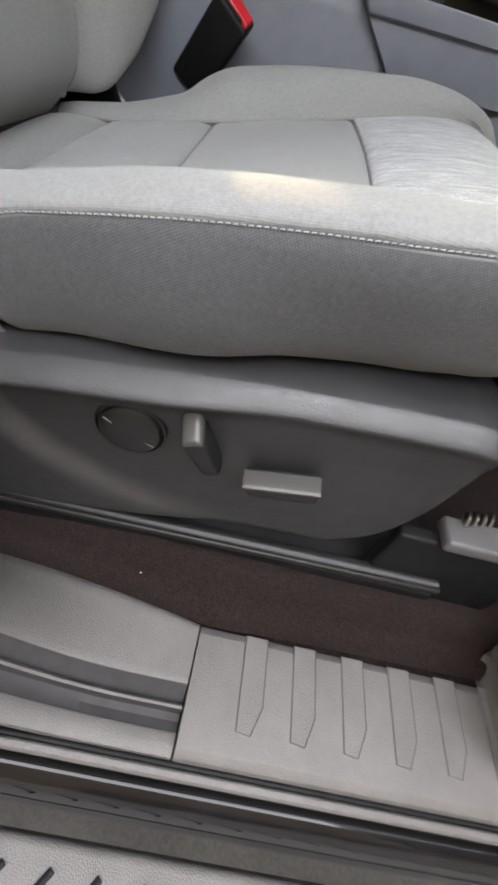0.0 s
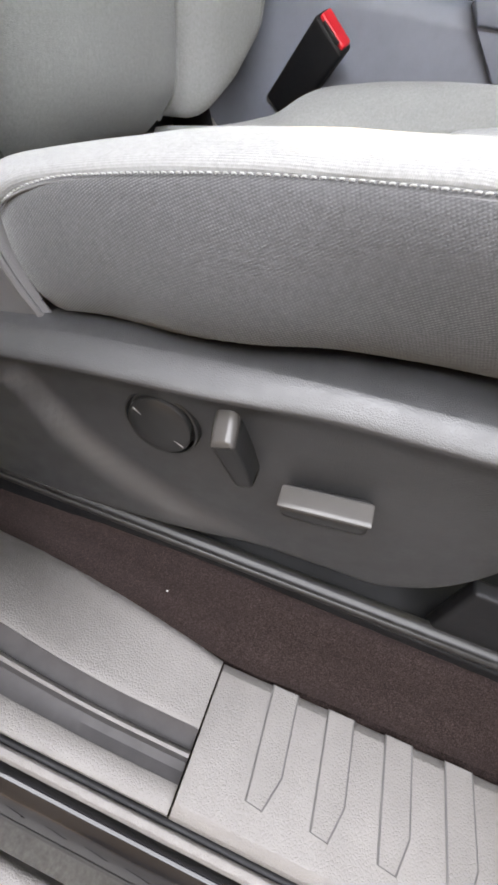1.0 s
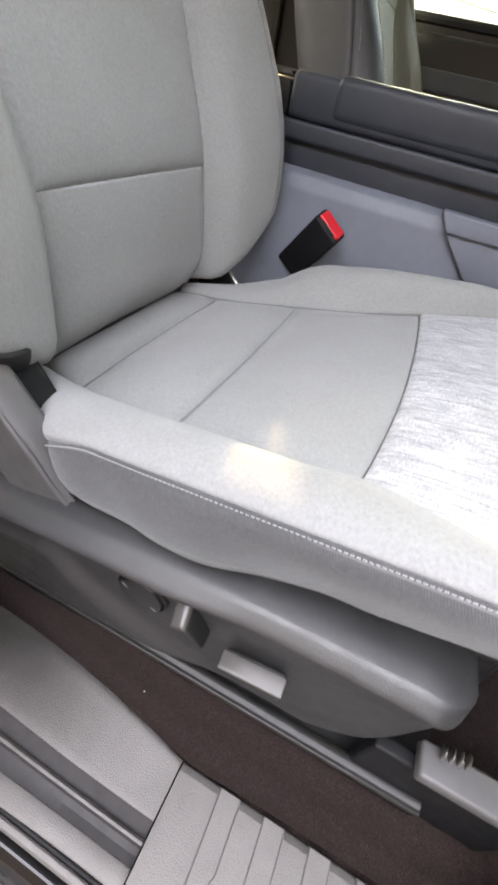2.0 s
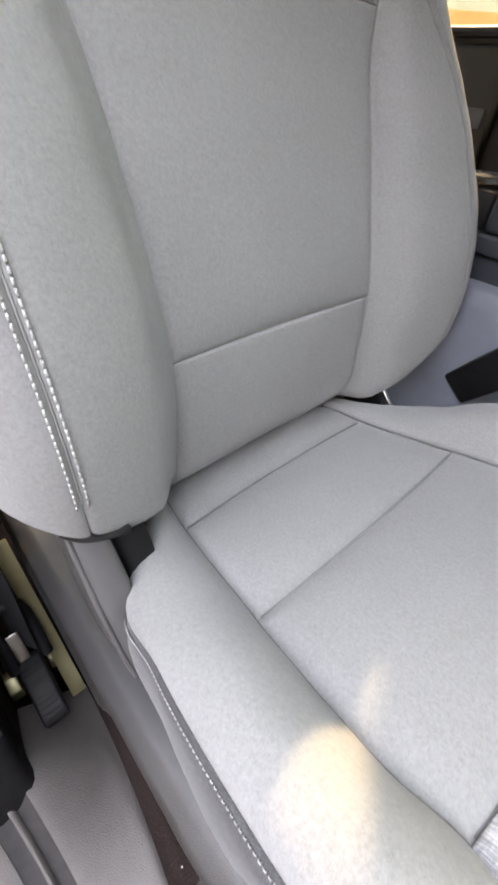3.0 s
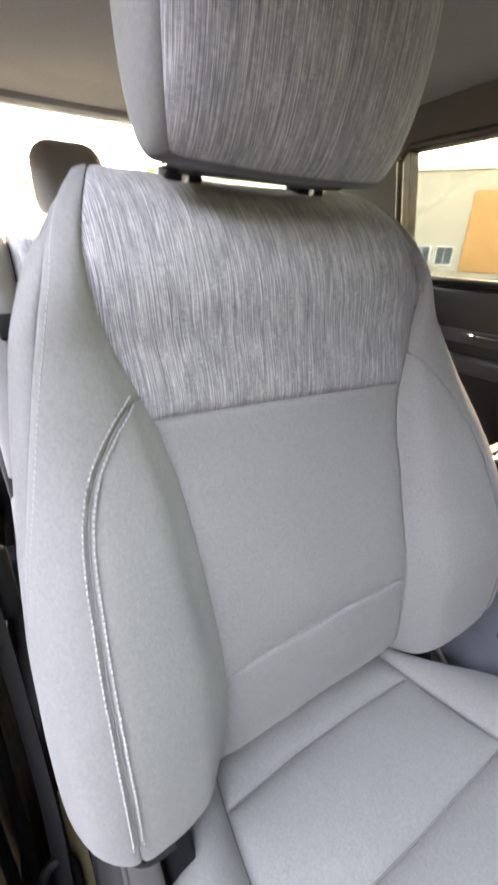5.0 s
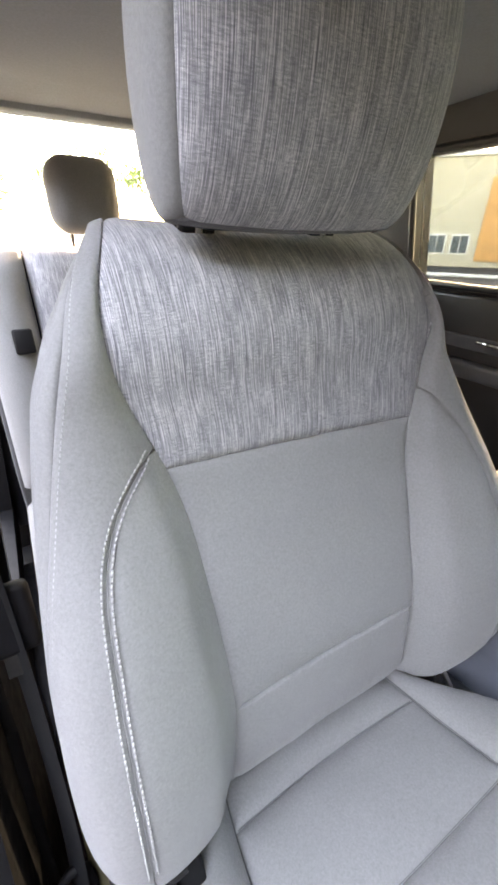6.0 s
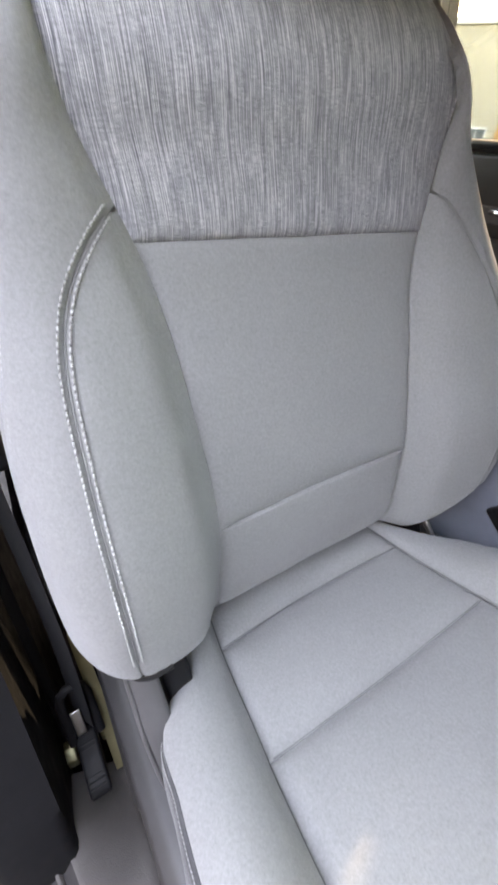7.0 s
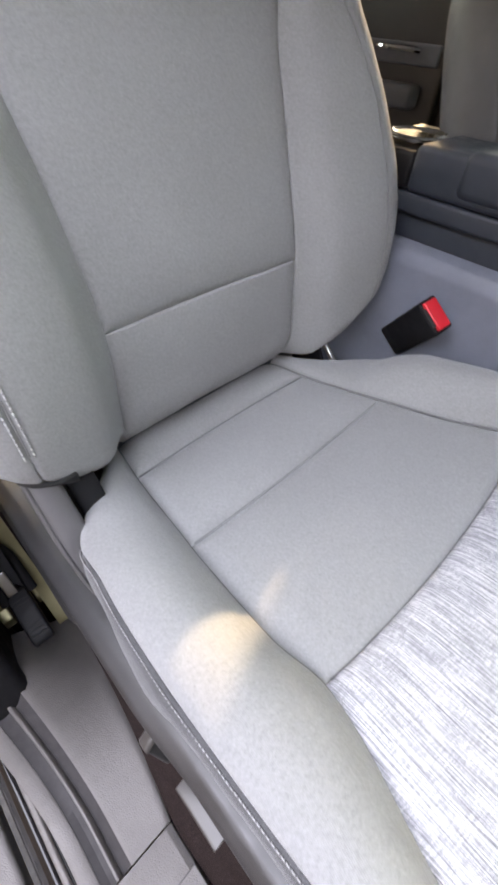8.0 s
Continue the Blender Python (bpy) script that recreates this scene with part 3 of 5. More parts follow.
    for run, bow in ((s_h, -0.010), (s_a, 0.0), (s_p, 0.012)):
        pts = [cush_point(abs(a), run + bow * (1 - a * a), 1 if a > 0 else -1) - np.array([0, 0, 0.0088]) for a in np.linspace(-0.955, 0.955, 60)]
        own(seam_cord("seam", pts, seat, 0.0010))
    for side in (-1, 1):
        own(seam_cord("seam", [cush_point(1.0, r, side) - np.array([0, 0, 0.0058]) for r in np.linspace(0.03, 0.56, 70)], seat, 0.0012))
        own(panel("cushion_bolster", lambda a, b, s=side: (lambda run: cush_point(lerp(1.0, welt_v(run), a), run, s))(lerp(0.02, 0.70, b)), 0.10, 0.68, CLOTH, seat, c_in, "lr", 0.003, 0.0035, 0.004, ripple=0.0012, swell=0.002, label="grey cloth side bolster of the cushion"))
        own(panel("cushion_flank", lambda a, b, s=side: (lambda run: cush_point(lerp(welt_v(run), 4.4, a), run, s))(lerp(0.148, 0.70, b)), 0.10, 0.55, CLOTH_SIDE, seat, c_in, "lb", 0.0022, 0.004, 0.004, ripple=0.0016, swell=0.008, label="grey twill cloth cushion flank, shade put into its colour"))
        runs = np.linspace(0.152, 0.60, 100)
        pts = np.array([cush_point(welt_v(r) + 0.10, r, side) for r in runs])
        nor = line_normals(pts, (0.30, MID + side * 0.2, 0.38))
        own(stitches("stitching", pts + nor * 0.0014, nor, seat, 0.0022, 0.0016, 0.0004))
        own(seam_cord("seam", [cush_point(welt_v(r), r, side) - np.array([0, -side * 0.002, 0.0040]) for r in runs], seat, 0.0010))
    own(part("rear_frame", slab((-0.09, MID - 0.232, 0.20), (-0.002, MID + 0.232, 0.43), 0.01), TRIM, seat))
    own(part("cushion_base", prism([(-0.08, 0.30), (0.54, 0.37), (0.55, 0.30), (0.50, 0.24), (0.10, 0.19), (-0.08, 0.20)], MID - 0.24, MID + 0.24, 0.01), DARK, seat))

    # headrest
    hx, hz0, hz1 = -0.118, 1.037, 1.258

    def head_point(th, f):
        """th round the headrest from the middle of its face, f up it."""
        k = math.sin(math.pi * min(max(f, 0.0), 1.0)) ** 0.28
        c, s = math.cos(th), math.sin(th)
        e = 0.52
        y = math.copysign(abs(s) ** e, s) * 0.151 * (0.80 + 0.20 * k)
        d = math.copysign(abs(c) ** e, c) * (0.060 if c > 0 else 0.050) * k
        z = lerp(hz0, hz1, f)
        return np.array([hx + d + 0.02 * (f - 0.5) * (1 if c > 0 else 0.4) + (0.012 * math.cos(th) if c > 0 else 0), MID - 0.003 + y, z - 0.006 * (1 - abs(s))])

    h_in = (hx, MID, (hz0 + hz1) / 2)
    ang = 1.02
    own(panel("headrest", lambda a, b: head_point(lerp(ang, 2 * math.pi - ang, a), lerp(0.012, 1.0, b)), 0.45, 0.21, CLOTH, seat, h_in, "lr", 0.004, 0.005, step=0.012, hem=0.003, label="grey cloth headrest"))
    own(panel("headrest_face", lambda a, b: head_point(lerp(-ang, ang, a), lerp(0.012, 1.0, b)), 0.24, 0.21, STREAK, seat, h_in, "lr", 0.004, 0.005, step=0.012, hem=0.003, label="streaked patterned cloth headrest face"))
    own(panel("headrest_underside", lambda a, b: head_point(lerp(-math.pi, math.pi, a), lerp(0.0, 0.014, b)), 0.7, 0.03, CLOTH_SHADED, seat, h_in, "", 0, 0.005, step=0.012, hem=0.003, label="cloth underside with its shade in the colour"))
    own(part("headrest_core", box((0.075, 0.24, 0.19), 0.03, pose(hx, MID, (hz0 + hz1) / 2)), DARK, seat))
    own(part("headrest_base", box((0.040, 0.185, 0.008), 0.003, pose(hx - 0.030, MID, 1.038, 0, 4, 0)), DARK, seat, "black plastic underside"))
    for y in (-0.082, 0.082):
        own(part("headrest_post", tube([(-0.165, MID + y, 1.09), (-0.186, MID + y, 0.99)], 0.0072, 14), CHROME, seat, "steel headrest post"))
        own(part("post_guide", box((0.030, 0.040, 0.016), 0.005, pose(-0.186, MID + y, 1.036, 0, 12, 0)), DARK, seat, "black plastic post guide"))

    # side shields round the seat base
    z_top = curve_of([-0.20, -0.05, 0.06, 0.15, 0.20, 0.25, 0.30, 0.35, 0.40, 0.45, 0.49, 0.517], [0.295, 0.310, 0.322, 0.338, 0.348, 0.356, 0.364, 0.371, 0.376, 0.380, 0.381, 0.373])
    z_low = curve_of([-0.20, 0.0, 0.14, 0.20, 0.26, 0.31, 0.40, 0.45, 0.49, 0.508, 0.517], [0.155, 0.157, 0.161, 0.168, 0.179, 0.184, 0.186, 0.196, 0.246, 0.302, 0.345])
    z_ridge = curve_of([-0.20, 0.05, 0.146, 0.165, 0.20, 0.231, 0.27, 0.32, 0.40, 0.517], [0.60, 0.45, 0.330, 0.290, 0.256, 0.236, 0.222, 0.208, 0.190, 0.17])

    def shield(a, b, s):
        x = lerp(-0.20, 0.517, a)
        zt, zb = z_top(x), z_low(x)
        fall = zt - zb
        bs = [0, 0.08, 0.16, 0.19, 0.22, 0.28, 0.31, 0.33, 0.36, 0.40, 0.5, 0.8, 0.92, 0.97, 1.0]
        ys = [0.200, 0.245, 0.266, 0.2740, 0.2795, 0.2830, 0.2930, 0.2990, 0.3018, 0.2925, 0.2865, 0.281, 0.280, 0.276, 0.262]
        fs = [0.008, 0.0030, 0.0015, 0.0020, 0.0026, 0.0034, 0.0098, 0.0138, 0.0166, 0.0250, 0.20, 0.80, 0.95, 0.995, 1.0]
        y = float(np.interp(b, bs, ys))
        f = float(np.interp(b, bs, fs))
        z = zt - f if f < 0.035 else zt - lerp(0.032, fall, (f - 0.032) / (1 - 0.032))
        if b > 0.4:                          # a raised sweep runs down across the face
            k = min(max((z_ridge(x) - z) / 0.030, 0), 1)
            y += 0.0135 * k * k * (3 - 2 * k) * min(max((0.40 - x) / 0.14, 0), 1)
        k = min(max((x - 0.27) / 0.10, 0), 1)
        y -= 0.006 * k * k * (3 - 2 * k) * min(max((y - 0.2845) / 0.014, 0), 1)
        end = min(max((0.517 - x) / 0.03, 0), 1)
        y = 0.262 + (y - 0.262) * math.sqrt(1 - (1 - end) ** 2) if y > 0.262 else y
        return np.array([x, MID + s * (y + 0.0) if s > 0 else -y, z])

    for side in (-1, 1):
        own(panel("side_shield", lambda a, b, s=side: shield(a, b, s), 0.717, 0.20, SHIELD, seat, (0.2, MID, 0.29), "", 0, 0.01, step=0.0045, hem=0.004, label="grained plastic side shield, darkened to carry its face's shade"))

    # recliner covers between shield and backrest
    for side in (-1, 1):
        yy = lambda y: y if side < 0 else 2 * MID - y
        bm = bmesh.new()
        rows = [(0.160, 0.3280, 0.2620, 0.2670), (0.150, 0.3450, 0.2580, 0.2700), (0.142, 0.3600, 0.2540, 0.2715), (0.130, 0.385, 0.247, 0.2725), (0.115, 0.408, 0.241, 0.2730), (0.085, 0.449, 0.241, 0.2715), (0.050, 0.50, 0.238, 0.269), (-0.02, 0.56, 0.236, 0.265)]
        rings = []
        for x, z, y0, y1 in rows:
            rings.append([bm.verts.new((x - dx, yy(-y), z + dz)) for y, dx, dz in ((y0, 0.0, -0.002), (y0 + 0.005, -0.003, 0.001), (y1 - 0.006, -0.003, 0.001), (y1, 0.0, -0.003), (y1 + 0.001, 0.05, -0.05), (y0, 0.05, -0.05))])
        for p, q in zip(rings, rings[1:]):
            for k in range(6):
                bm.faces.new((p[k], p[(k + 1) % 6], q[(k + 1) % 6], q[k]))
        bm.faces.new(rings[0])
        bm.faces.new(rings[-1][::-1])
        if side < 0:
            cover = own(part("recliner_cover", bm, TRIM_MID, seat, "grey plastic recliner cover", 50))
            own(part("edge_bead", tube(spline([(x, -y1, z - 0.0015) for x, z, y0, y1 in rows], 4), 0.0026, 8), TRIM_MID, cover, "rounded bead along the cover's edge"))
        else:
            bm.free()
        own(part("recliner_plate", prism([(-0.10, 0.25), (0.13, 0.28), (0.122, 0.35), (0.104, 0.392), (0.074, 0.430), (0.04, 0.468), (-0.05, 0.50)] if side < 0 else [(-0.10, 0.25), (0.10, 0.28), (0.07, 0.35), (0.03, 0.44), (-0.05, 0.50)], yy(-0.205), yy(-0.236 if side < 0 else -0.211), 0.006), DARK, seat, "dark rounded hinge cover"))

    # power switches on the outboard shield
    at = Matrix.Translation((0.254, -0.2885, 0.303)) @ pose(0, 0, 0, 90)
    knob = own(part("lumbar_knob", lathe([(0.0262, -0.010), (0.0268, 0.0015), (0.0262, 0.0035), (0.0250, 0.0040), (0.0242, 0.0030), (0.0240, -0.002)], 56, at), KNOB, seat, "round lumbar control in a thin raised ring"))
    own(part("knob_face", lathe([(0.0226, -0.010), (0.0228, 0.0045), (0.0222, 0.0062), (0.0205, 0.0072), (0.015, 0.0078), (0.004, 0.0080)], 56, at), KNOB, knob, "dark domed knob face"))
    for turn, x0, x1 in ((148, 0.0135, 0.0205), (-28, 0.0135, 0.0205)):
        mark = own(part("arrow_mark", prism([(x0, 0.0003), (x1, 0.0011), (x1, -0.0005)], -0.0003, 0.0003), SILL, knob, "pale printed mark"))
        mark.data.transform(pose(0.254, -0.2963, 0.303) @ pose(0, 0, 0, 0, -turn, 0))
    bm = prism([(-0.0080, 0.024), (-0.0058, 0.029), (0.0052, 0.029), (0.0080, 0.024), (0.0070, -0.026), (0.0045, -0.029), (-0.0045, -0.029), (-0.0070, -0.026)], -0.013, 0.016)
    for v in bm.verts:                       # the cap slopes outward, the foot tapers in
        if v.co.z > 0.02 and v.co.y < 0:
            v.co.z -= 0.0110
        if v.co.z < -0.02 and v.co.y < 0:
            v.co.y += 0.005
    bmesh.ops.bevel(bm, geom=list(bm.edges), offset=0.0036, segments=4, profile=0.5, affect="EDGES")
    lever = own(part("recline_lever", bm, KNOB, seat, "grey plastic recline switch with a sloping cap"))
    lever.data.transform(pose(0.3075, -0.2955, 0.309, 4, -23, 0))
    bm = prism([(0.008, 0.0090), (-0.006, 0.0046), (-0.0105, 0.0022), (-0.0106, -0.0065), (-0.006, -0.0145), (0.008, -0.0135)], -0.0295, 0.0295, 0.0, "x")
    for v in bm.verts:                       # a bowed top and a narrower foot
        if v.co.z < -0.004:
            v.co.x *= 0.88
    bmesh.ops.bevel(bm, geom=list(bm.edges), offset=0.0024, segments=3, profile=0.5, affect="EDGES")
    slide = own(part("slide_switch", bm, KNOB, seat, "grey plastic seat slide switch with a satin top"))
    slide.data.transform(pose(0.372, -0.2965, 0.2885, 0, -12, 0) @ Matrix.Diagonal((0.97, 1, 0.84, 1)))
    bm = prism([(0.004, 0.0108), (-0.0088, 0.0066), (-0.0110, 0.0052), (-0.0110, 0.0040), (0.004, 0.0034)], -0.0302, 0.0302, 0.0011, "x")
    own(part("cap", bm, SATIN, slide, "pale satin top")).data.transform(pose(0.372, -0.2965, 0.2885, 0, -12, 0) @ Matrix.Diagonal((0.97, 1, 0.84, 1)))
    bm = prism([(-0.0080, 0.0235), (-0.0080, 0.0255), (-0.0056, 0.0296), (0.0050, 0.0296), (0.0080, 0.0255), (0.0080, 0.0235)], -0.0134, 0.006)
    for v in bm.verts:
        if v.co.z > 0.02 and v.co.y < 0:
            v.co.z -= 0.0100
        elif v.co.y < 0:
            v.co.z -= 0.0060
    bmesh.ops.bevel(bm, geom=list(bm.edges), offset=0.0020, segments=4, profile=0.5, affect="EDGES")
    own(part("cap", bm, SATIN, lever, "pale satin top")).data.transform(pose(0.3075, -0.2955, 0.309, 4, -23, 0))
    for ob in made:
        ob.data.transform(inv)
    return seat


front_seat = make_front_seat()
driver_seat = copy_thing(front_seat, pose(0.375, MID + 0.76, 0.10))
tagged(driver_seat, "grey cloth driver seat beyond the centre console, side shade put into its colour", "car seat")
for o in driver_seat.children:                # the shade on its tunnel side is put into a darker colour
    if o.name.split(".")[0] in ("backrest_flank", "backrest_side") and sum(v.co.y for v in o.data.vertices) < 0:
        o.material_slots[0].link = "OBJECT"
        o.material_slots[0].material = SIDE_SHADE
        tagged(o, "seat side with its shade put into the colour")

# ---- cab ----
floor = tagged(part("floor", slab((-1.1, -0.362, -0.02), (1.2, 1.12, 0.052), 0), CARPET), "dark brown carpet over the cab floor", "floor", kind="structure")
C_IN = curve_of([-1.0, -0.1, 0.10, 0.212, 0.30, 0.346, 0.45, 0.7, 1.0], [-0.306, -0.308, -0.312, -0.321, -0.333, -0.339, -0.337, -0.335, -0.335])


def carpet_mesh():
    """Loose pile that swells up from the scuff trim towards the seat rail."""
    xs, ys = np.linspace(-0.9, 1.0, 200), [0, 0.003, 0.007, 0.012, 0.018, 0.026, 0.036, 0.048, 0.065, 0.12, 0.3, 0.62]
    bm = bmesh.new()
    grid = []
    for x in xs:
        row = [bm.verts.new((x, C_IN(x) + 0.012, 0.03))]
        for d in ys:
            k = min(max((d - 0.018) / 0.026, 0), 1)
            lift = 0.0615 + 0.029 * (1 - math.exp(-d / 0.013)) + 0.034 * k * k * (3 - 2 * k)
            row.append(bm.verts.new((x, C_IN(x) + d, lift + 0.0016 * noise.noise(Vector((x * 40, d * 60, 0))))))
        grid.append(row)
    for p, q in zip(grid, grid[1:]):
        for k in range(len(p) - 1):
            bm.faces.new((p[k], q[k], q[k + 1], p[k + 1]))
    return bm


carpet = part("carpet", carpet_mesh(), CARPET)
tagged(carpet, "dark brown carpet with small specks beside the seat", "carpet", kind="structure")

# seat rail cover
rail = thing("seat_rail", "dark seat track with a rounded metal lip", "seat rail", at=(0.2, -0.27, 0.09))
o = part("lip", prism([(-0.2875, 0.130), (-0.2900, 0.1365), (-0.2900, 0.1395), (-0.2880, 0.1415), (-0.2855, 0.1405), (-0.2830, 0.1410), (-0.2805, 0.1430), (-0.2770, 0.1430), (-0.272, 0.141), (-0.272, 0.136), (-0.283, 0.134), (-0.284, 0.130)], -0.10, 0.582, 0.001, "x", 2), LIP, rail, "worn dark metal lip")
o.data.transform(Matrix.Translation((-0.2, 0.27, -0.09)) @ pose(0.0, 0, 0.0, 0, -2.4, 0))
o = part("track", prism([(-0.282, 0.085), (-0.282, 0.136), (-0.23, 0.15), (-0.18, 0.15), (-0.18, 0.085)], -0.14, 0.585, 0.002, "x"), DARK, rail)
o.data.transform(Matrix.Translation((-0.2, 0.27, -0.09)))
o = part("end_plate", slab((0.50, -0.278, 0.10), (0.655, -0.262, 0.232), 0.004), DARK, rail)
o.data.transform(Matrix.Translation((-0.2, 0.27, -0.09)))
o = part("cross_bar", slab((0.535, -0.286, 0.234), (0.72, -0.255, 0.250), 0.004), TRIM_MID, rail, "grey plastic cross bar")
o.data.transform(Matrix.Translation((-0.2, 0.27, -0.09)))
for k in range(4):
    o = part("spring_coil", lathe([(0.0045, -0.0012), (0.0062, -0.0012), (0.007, 0.0), (0.0062, 0.0012), (0.0045, 0.0012)], 16, pose(0.550 + 0.006 * k, -0.262, 0.259 + 0.002 * k, 10, 80, 0)), STEEL, rail, "steel spring coil")
    o.data.transform(Matrix.Translation((-0.2, 0.27, -0.09)))
copy_thing(rail, pose(0.2, 0.22, 0.09))
copy_thing(rail, pose(0.2, 0.47, 0.09))
copy_thing(rail, pose(0.2, 0.96, 0.09))

# door sill
sill = tagged(part("door_sill", slab((-1.0, -0.450, -0.10), (1.1, -0.345, 0.018), 0.004), DARK), "door sill under the scuff trim", "door sill", kind="structure")


def scuff_front():
    bm = prism([(-0.338, 0.045), (-0.342, 0.060), (-0.350, 0.066), (-0.449, 0.066), (-0.457, 0.060), (-0.459, 0.048), (-0.459, 0.030), (-0.440, 0.030), (-0.440, 0.045)], 0.3478, 1.0, 0.001, "x", 2)
    return bm


plate = tagged(part("scuff_plate", scuff_front(), SILL), "grey grained scuff plate with pressed ribs on the sill", "scuff plate", "scuff plates")
for k in range(10):
    x = 0.399 + 0.0545 * k
    edge = [(x, -0.3425), (x + 0.0235, -0.3425), (x + 0.025, -0.406), (x + 0.0155, -0.4305), (x + 0.002, -0.429)]
    part("rib", prism(edge, 0.0655, 0.0672, 0.0006, "z", 2), SILL, plate, "", 12)
    # Thin rods in a darker tone paint the shade along the rib's edge.
    part("rib_edge", tube([(a, b, 0.0661) for a, b in [edge[0]] + edge[:0:-1]], 0.0013, 6), RIB_SHADE, plate, "thin dark line painted as the rib's edge shade")
rear_in = spline([(-0.40, -0.305), (-0.1, -0.308), (0.10, -0.312), (0.212, -0.321), (0.30, -0.333), (0.346, -0.341)], 6)


def sill_rise(x):
    """How far the outer sill trim has climbed towards the pillar."""
    d = max(0.295 - x, 0)
    return 3.6 * d * d if d < 0.18 else 0.1166 + 0.62 * (d - 0.18)


def inner_rise(x):
    """The same for the inner trim, which rolls over in front of the belt anchor."""
    return sill_rise(max(x, 0.095)) - 1.7 * max(0.095 - x, 0) ** 1.3


def sill_run(section, x0, x1, n=60):
    """A moulding of (y, z) corners carried along the sill, sweeping up into the pillar."""
    bm = bmesh.new()
    rows = [[bm.verts.new((x, y, z + sill_rise(x))) for y, z in section] for x in np.linspace(x0, x1, n)]
    k = len(section)
    for p, q in zip(rows, rows[1:]):
        for i in range(k):
            bm.faces.new((p[i], p[(i + 1) % k], q[(i + 1) % k], q[i]))
    bm.faces.new(rows[0])
    bm.faces.new(rows[-1][::-1])
    return bm


bm = bmesh.new()
rows = []
for x in np.linspace(0.02, 0.346, 60):        # flat beside the carpet, climbing along its outer edge
    yi, yo = float(np.interp(x, rear_in[:, 0], rear_in[:, 1])), -0.3990
    row = [(yi, 0.040), (yi, 0.062), (yi - 0.003, 0.0655)]
    for f in np.linspace(0.1, 0.97, 12):
        y = lerp(yi, yo, f)
        row.append((y, 0.0668 + inner_rise(x) * (0.6 * f + 0.4 * f * f * (3 - 2 * f))))
    row += [(yo, 0.0658 + inner_rise(x)), (yo, 0.040)]
    rows.append([bm.verts.new((x, y, z)) for y, z in row])
k = len(rows[0])
for p, q in zip(rows, rows[1:]):
    for i in range(k):
        bm.faces.new((p[i], p[(i + 1) % k], q[(i + 1) % k], q[i]))
bm.faces.new(rows[0])
bm.faces.new(rows[-1][::-1])
plate2 = tagged(part("scuff_plate", bm, SILL), "grey grained rear sill trim with stepped ledges", "scuff plate", "scuff plates")
for nm, mat, tag, sec in (("channel", CHANNEL_SHADE, "channel with its shade put into the colour", [(-0.3992, 0.0650), (-0.4025, 0.0620), (-0.4100, 0.0525), (-0.4140, 0.0505)]), ("ledge", SILL, "", [(-0.4140, 0.0512), (-0.4160, 0.0585), (-0.4175, 0.0602), (-0.4200, 0.0600)]),
                          ("channel", CHANNEL_SHADE, "channel with its shade put into the colour", [(-0.4200, 0.0585), (-0.4225, 0.0480), (-0.4290, 0.0455), (-0.4380, 0.0490)]), ("ledge", SILL, "", [(-0.4380, 0.0500), (-0.4400, 0.0515), (-0.4540, 0.0530), (-0.4575, 0.0510), (-0.4585, 0.0440)])):
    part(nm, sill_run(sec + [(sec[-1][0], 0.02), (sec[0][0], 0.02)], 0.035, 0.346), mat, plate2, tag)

part("sill_lip", prism([(-0.4640, 0.018), (-0.4640, 0.040), (-0.4660, 0.0430), (-0.4710, 0.0420), (-0.4735, 0.0370), (-0.4735, 0.018)], -1.0, 1.1, 0.0008, "x", 2), SILL, sill, "pale outer lip of the sill trim")

# painted rocker and step board
rocker = tagged(part("rocker", prism([(-0.4737, 0.024), (-0.480, 0.0290), (-0.488, 0.0245), (-0.497, 0.0130), (-0.504, -0.003), (-0.509, -0.03), (-0.513, -0.07), (-0.510, -0.16), (-0.452, -0.16), (-0.452, 0.016), (-0.4737, 0.016)], -1.2, 1.3, 0.003, "x", 3), GLOSS), "glossy black painted rocker below the door sill", "rocker panel", kind="structure")
seal = tagged(part("door_seal", tube([(x, -0.4612, 0.0365) for x in np.linspace(-1.1, 1.2, 12)], 0.0034, 10), DARK), "black rubber door seal along the sill", "door seal", kind="structure")
step = thing("step_board", "grey ribbed plastic step board under the door", "step board", at=(0.2, -0.62, -0.2))
o = part("board", slab((-1.0, -0.10, -0.02), (1.0, 0.075, 0.02), 0.008), SILL, step)
for k in range(26):
    part("tread_rib", tube([(-0.5 + 0.045 * k, 0.02, 0.021), (-0.475 + 0.045 * k, 0.055, 0.021)], 0.0035, 8), DARK, step)
step.location = (0.2, -0.605, -0.06)

# right B-pillar, lower trim and belt
# Trim of the sill's kind; black colour carries the shade that lies there.
pillar = tagged(part("pillar_trim", prism([(-0.44, 0.03), (0.125, 0.03), (0.125, 0.165), (0.112, 0.208), (0.088, 0.252), (0.055, 0.307), (0.004, 0.392), (-0.05, 0.50), (-0.12, 0.66), (-0.20, 0.82), (-0.26, 0.95), (-0.44, 0.95), (-0.44, 0.5)], -0.47, -0.386, 0.014), DARK), "lower pillar trim behind the door opening, its shade put into black colour", "pillar trim", kind="structure")
part("anchor_pocket", prism([(-0.40, 0.03), (0.012, 0.03), (0.002, 0.075), (-0.030, 0.13), (-0.08, 0.21), (-0.16, 0.42), (-0.24, 0.80), (-0.40, 0.80)], -0.3865, -0.371, 0.006), DARK, pillar, "plate round the belt anchor, shade put into its black colour")
belt = thing("seat_belt", "black seat belt with its lower anchor sleeve", "seat belt", at=(0.0, -0.35, 0.1))

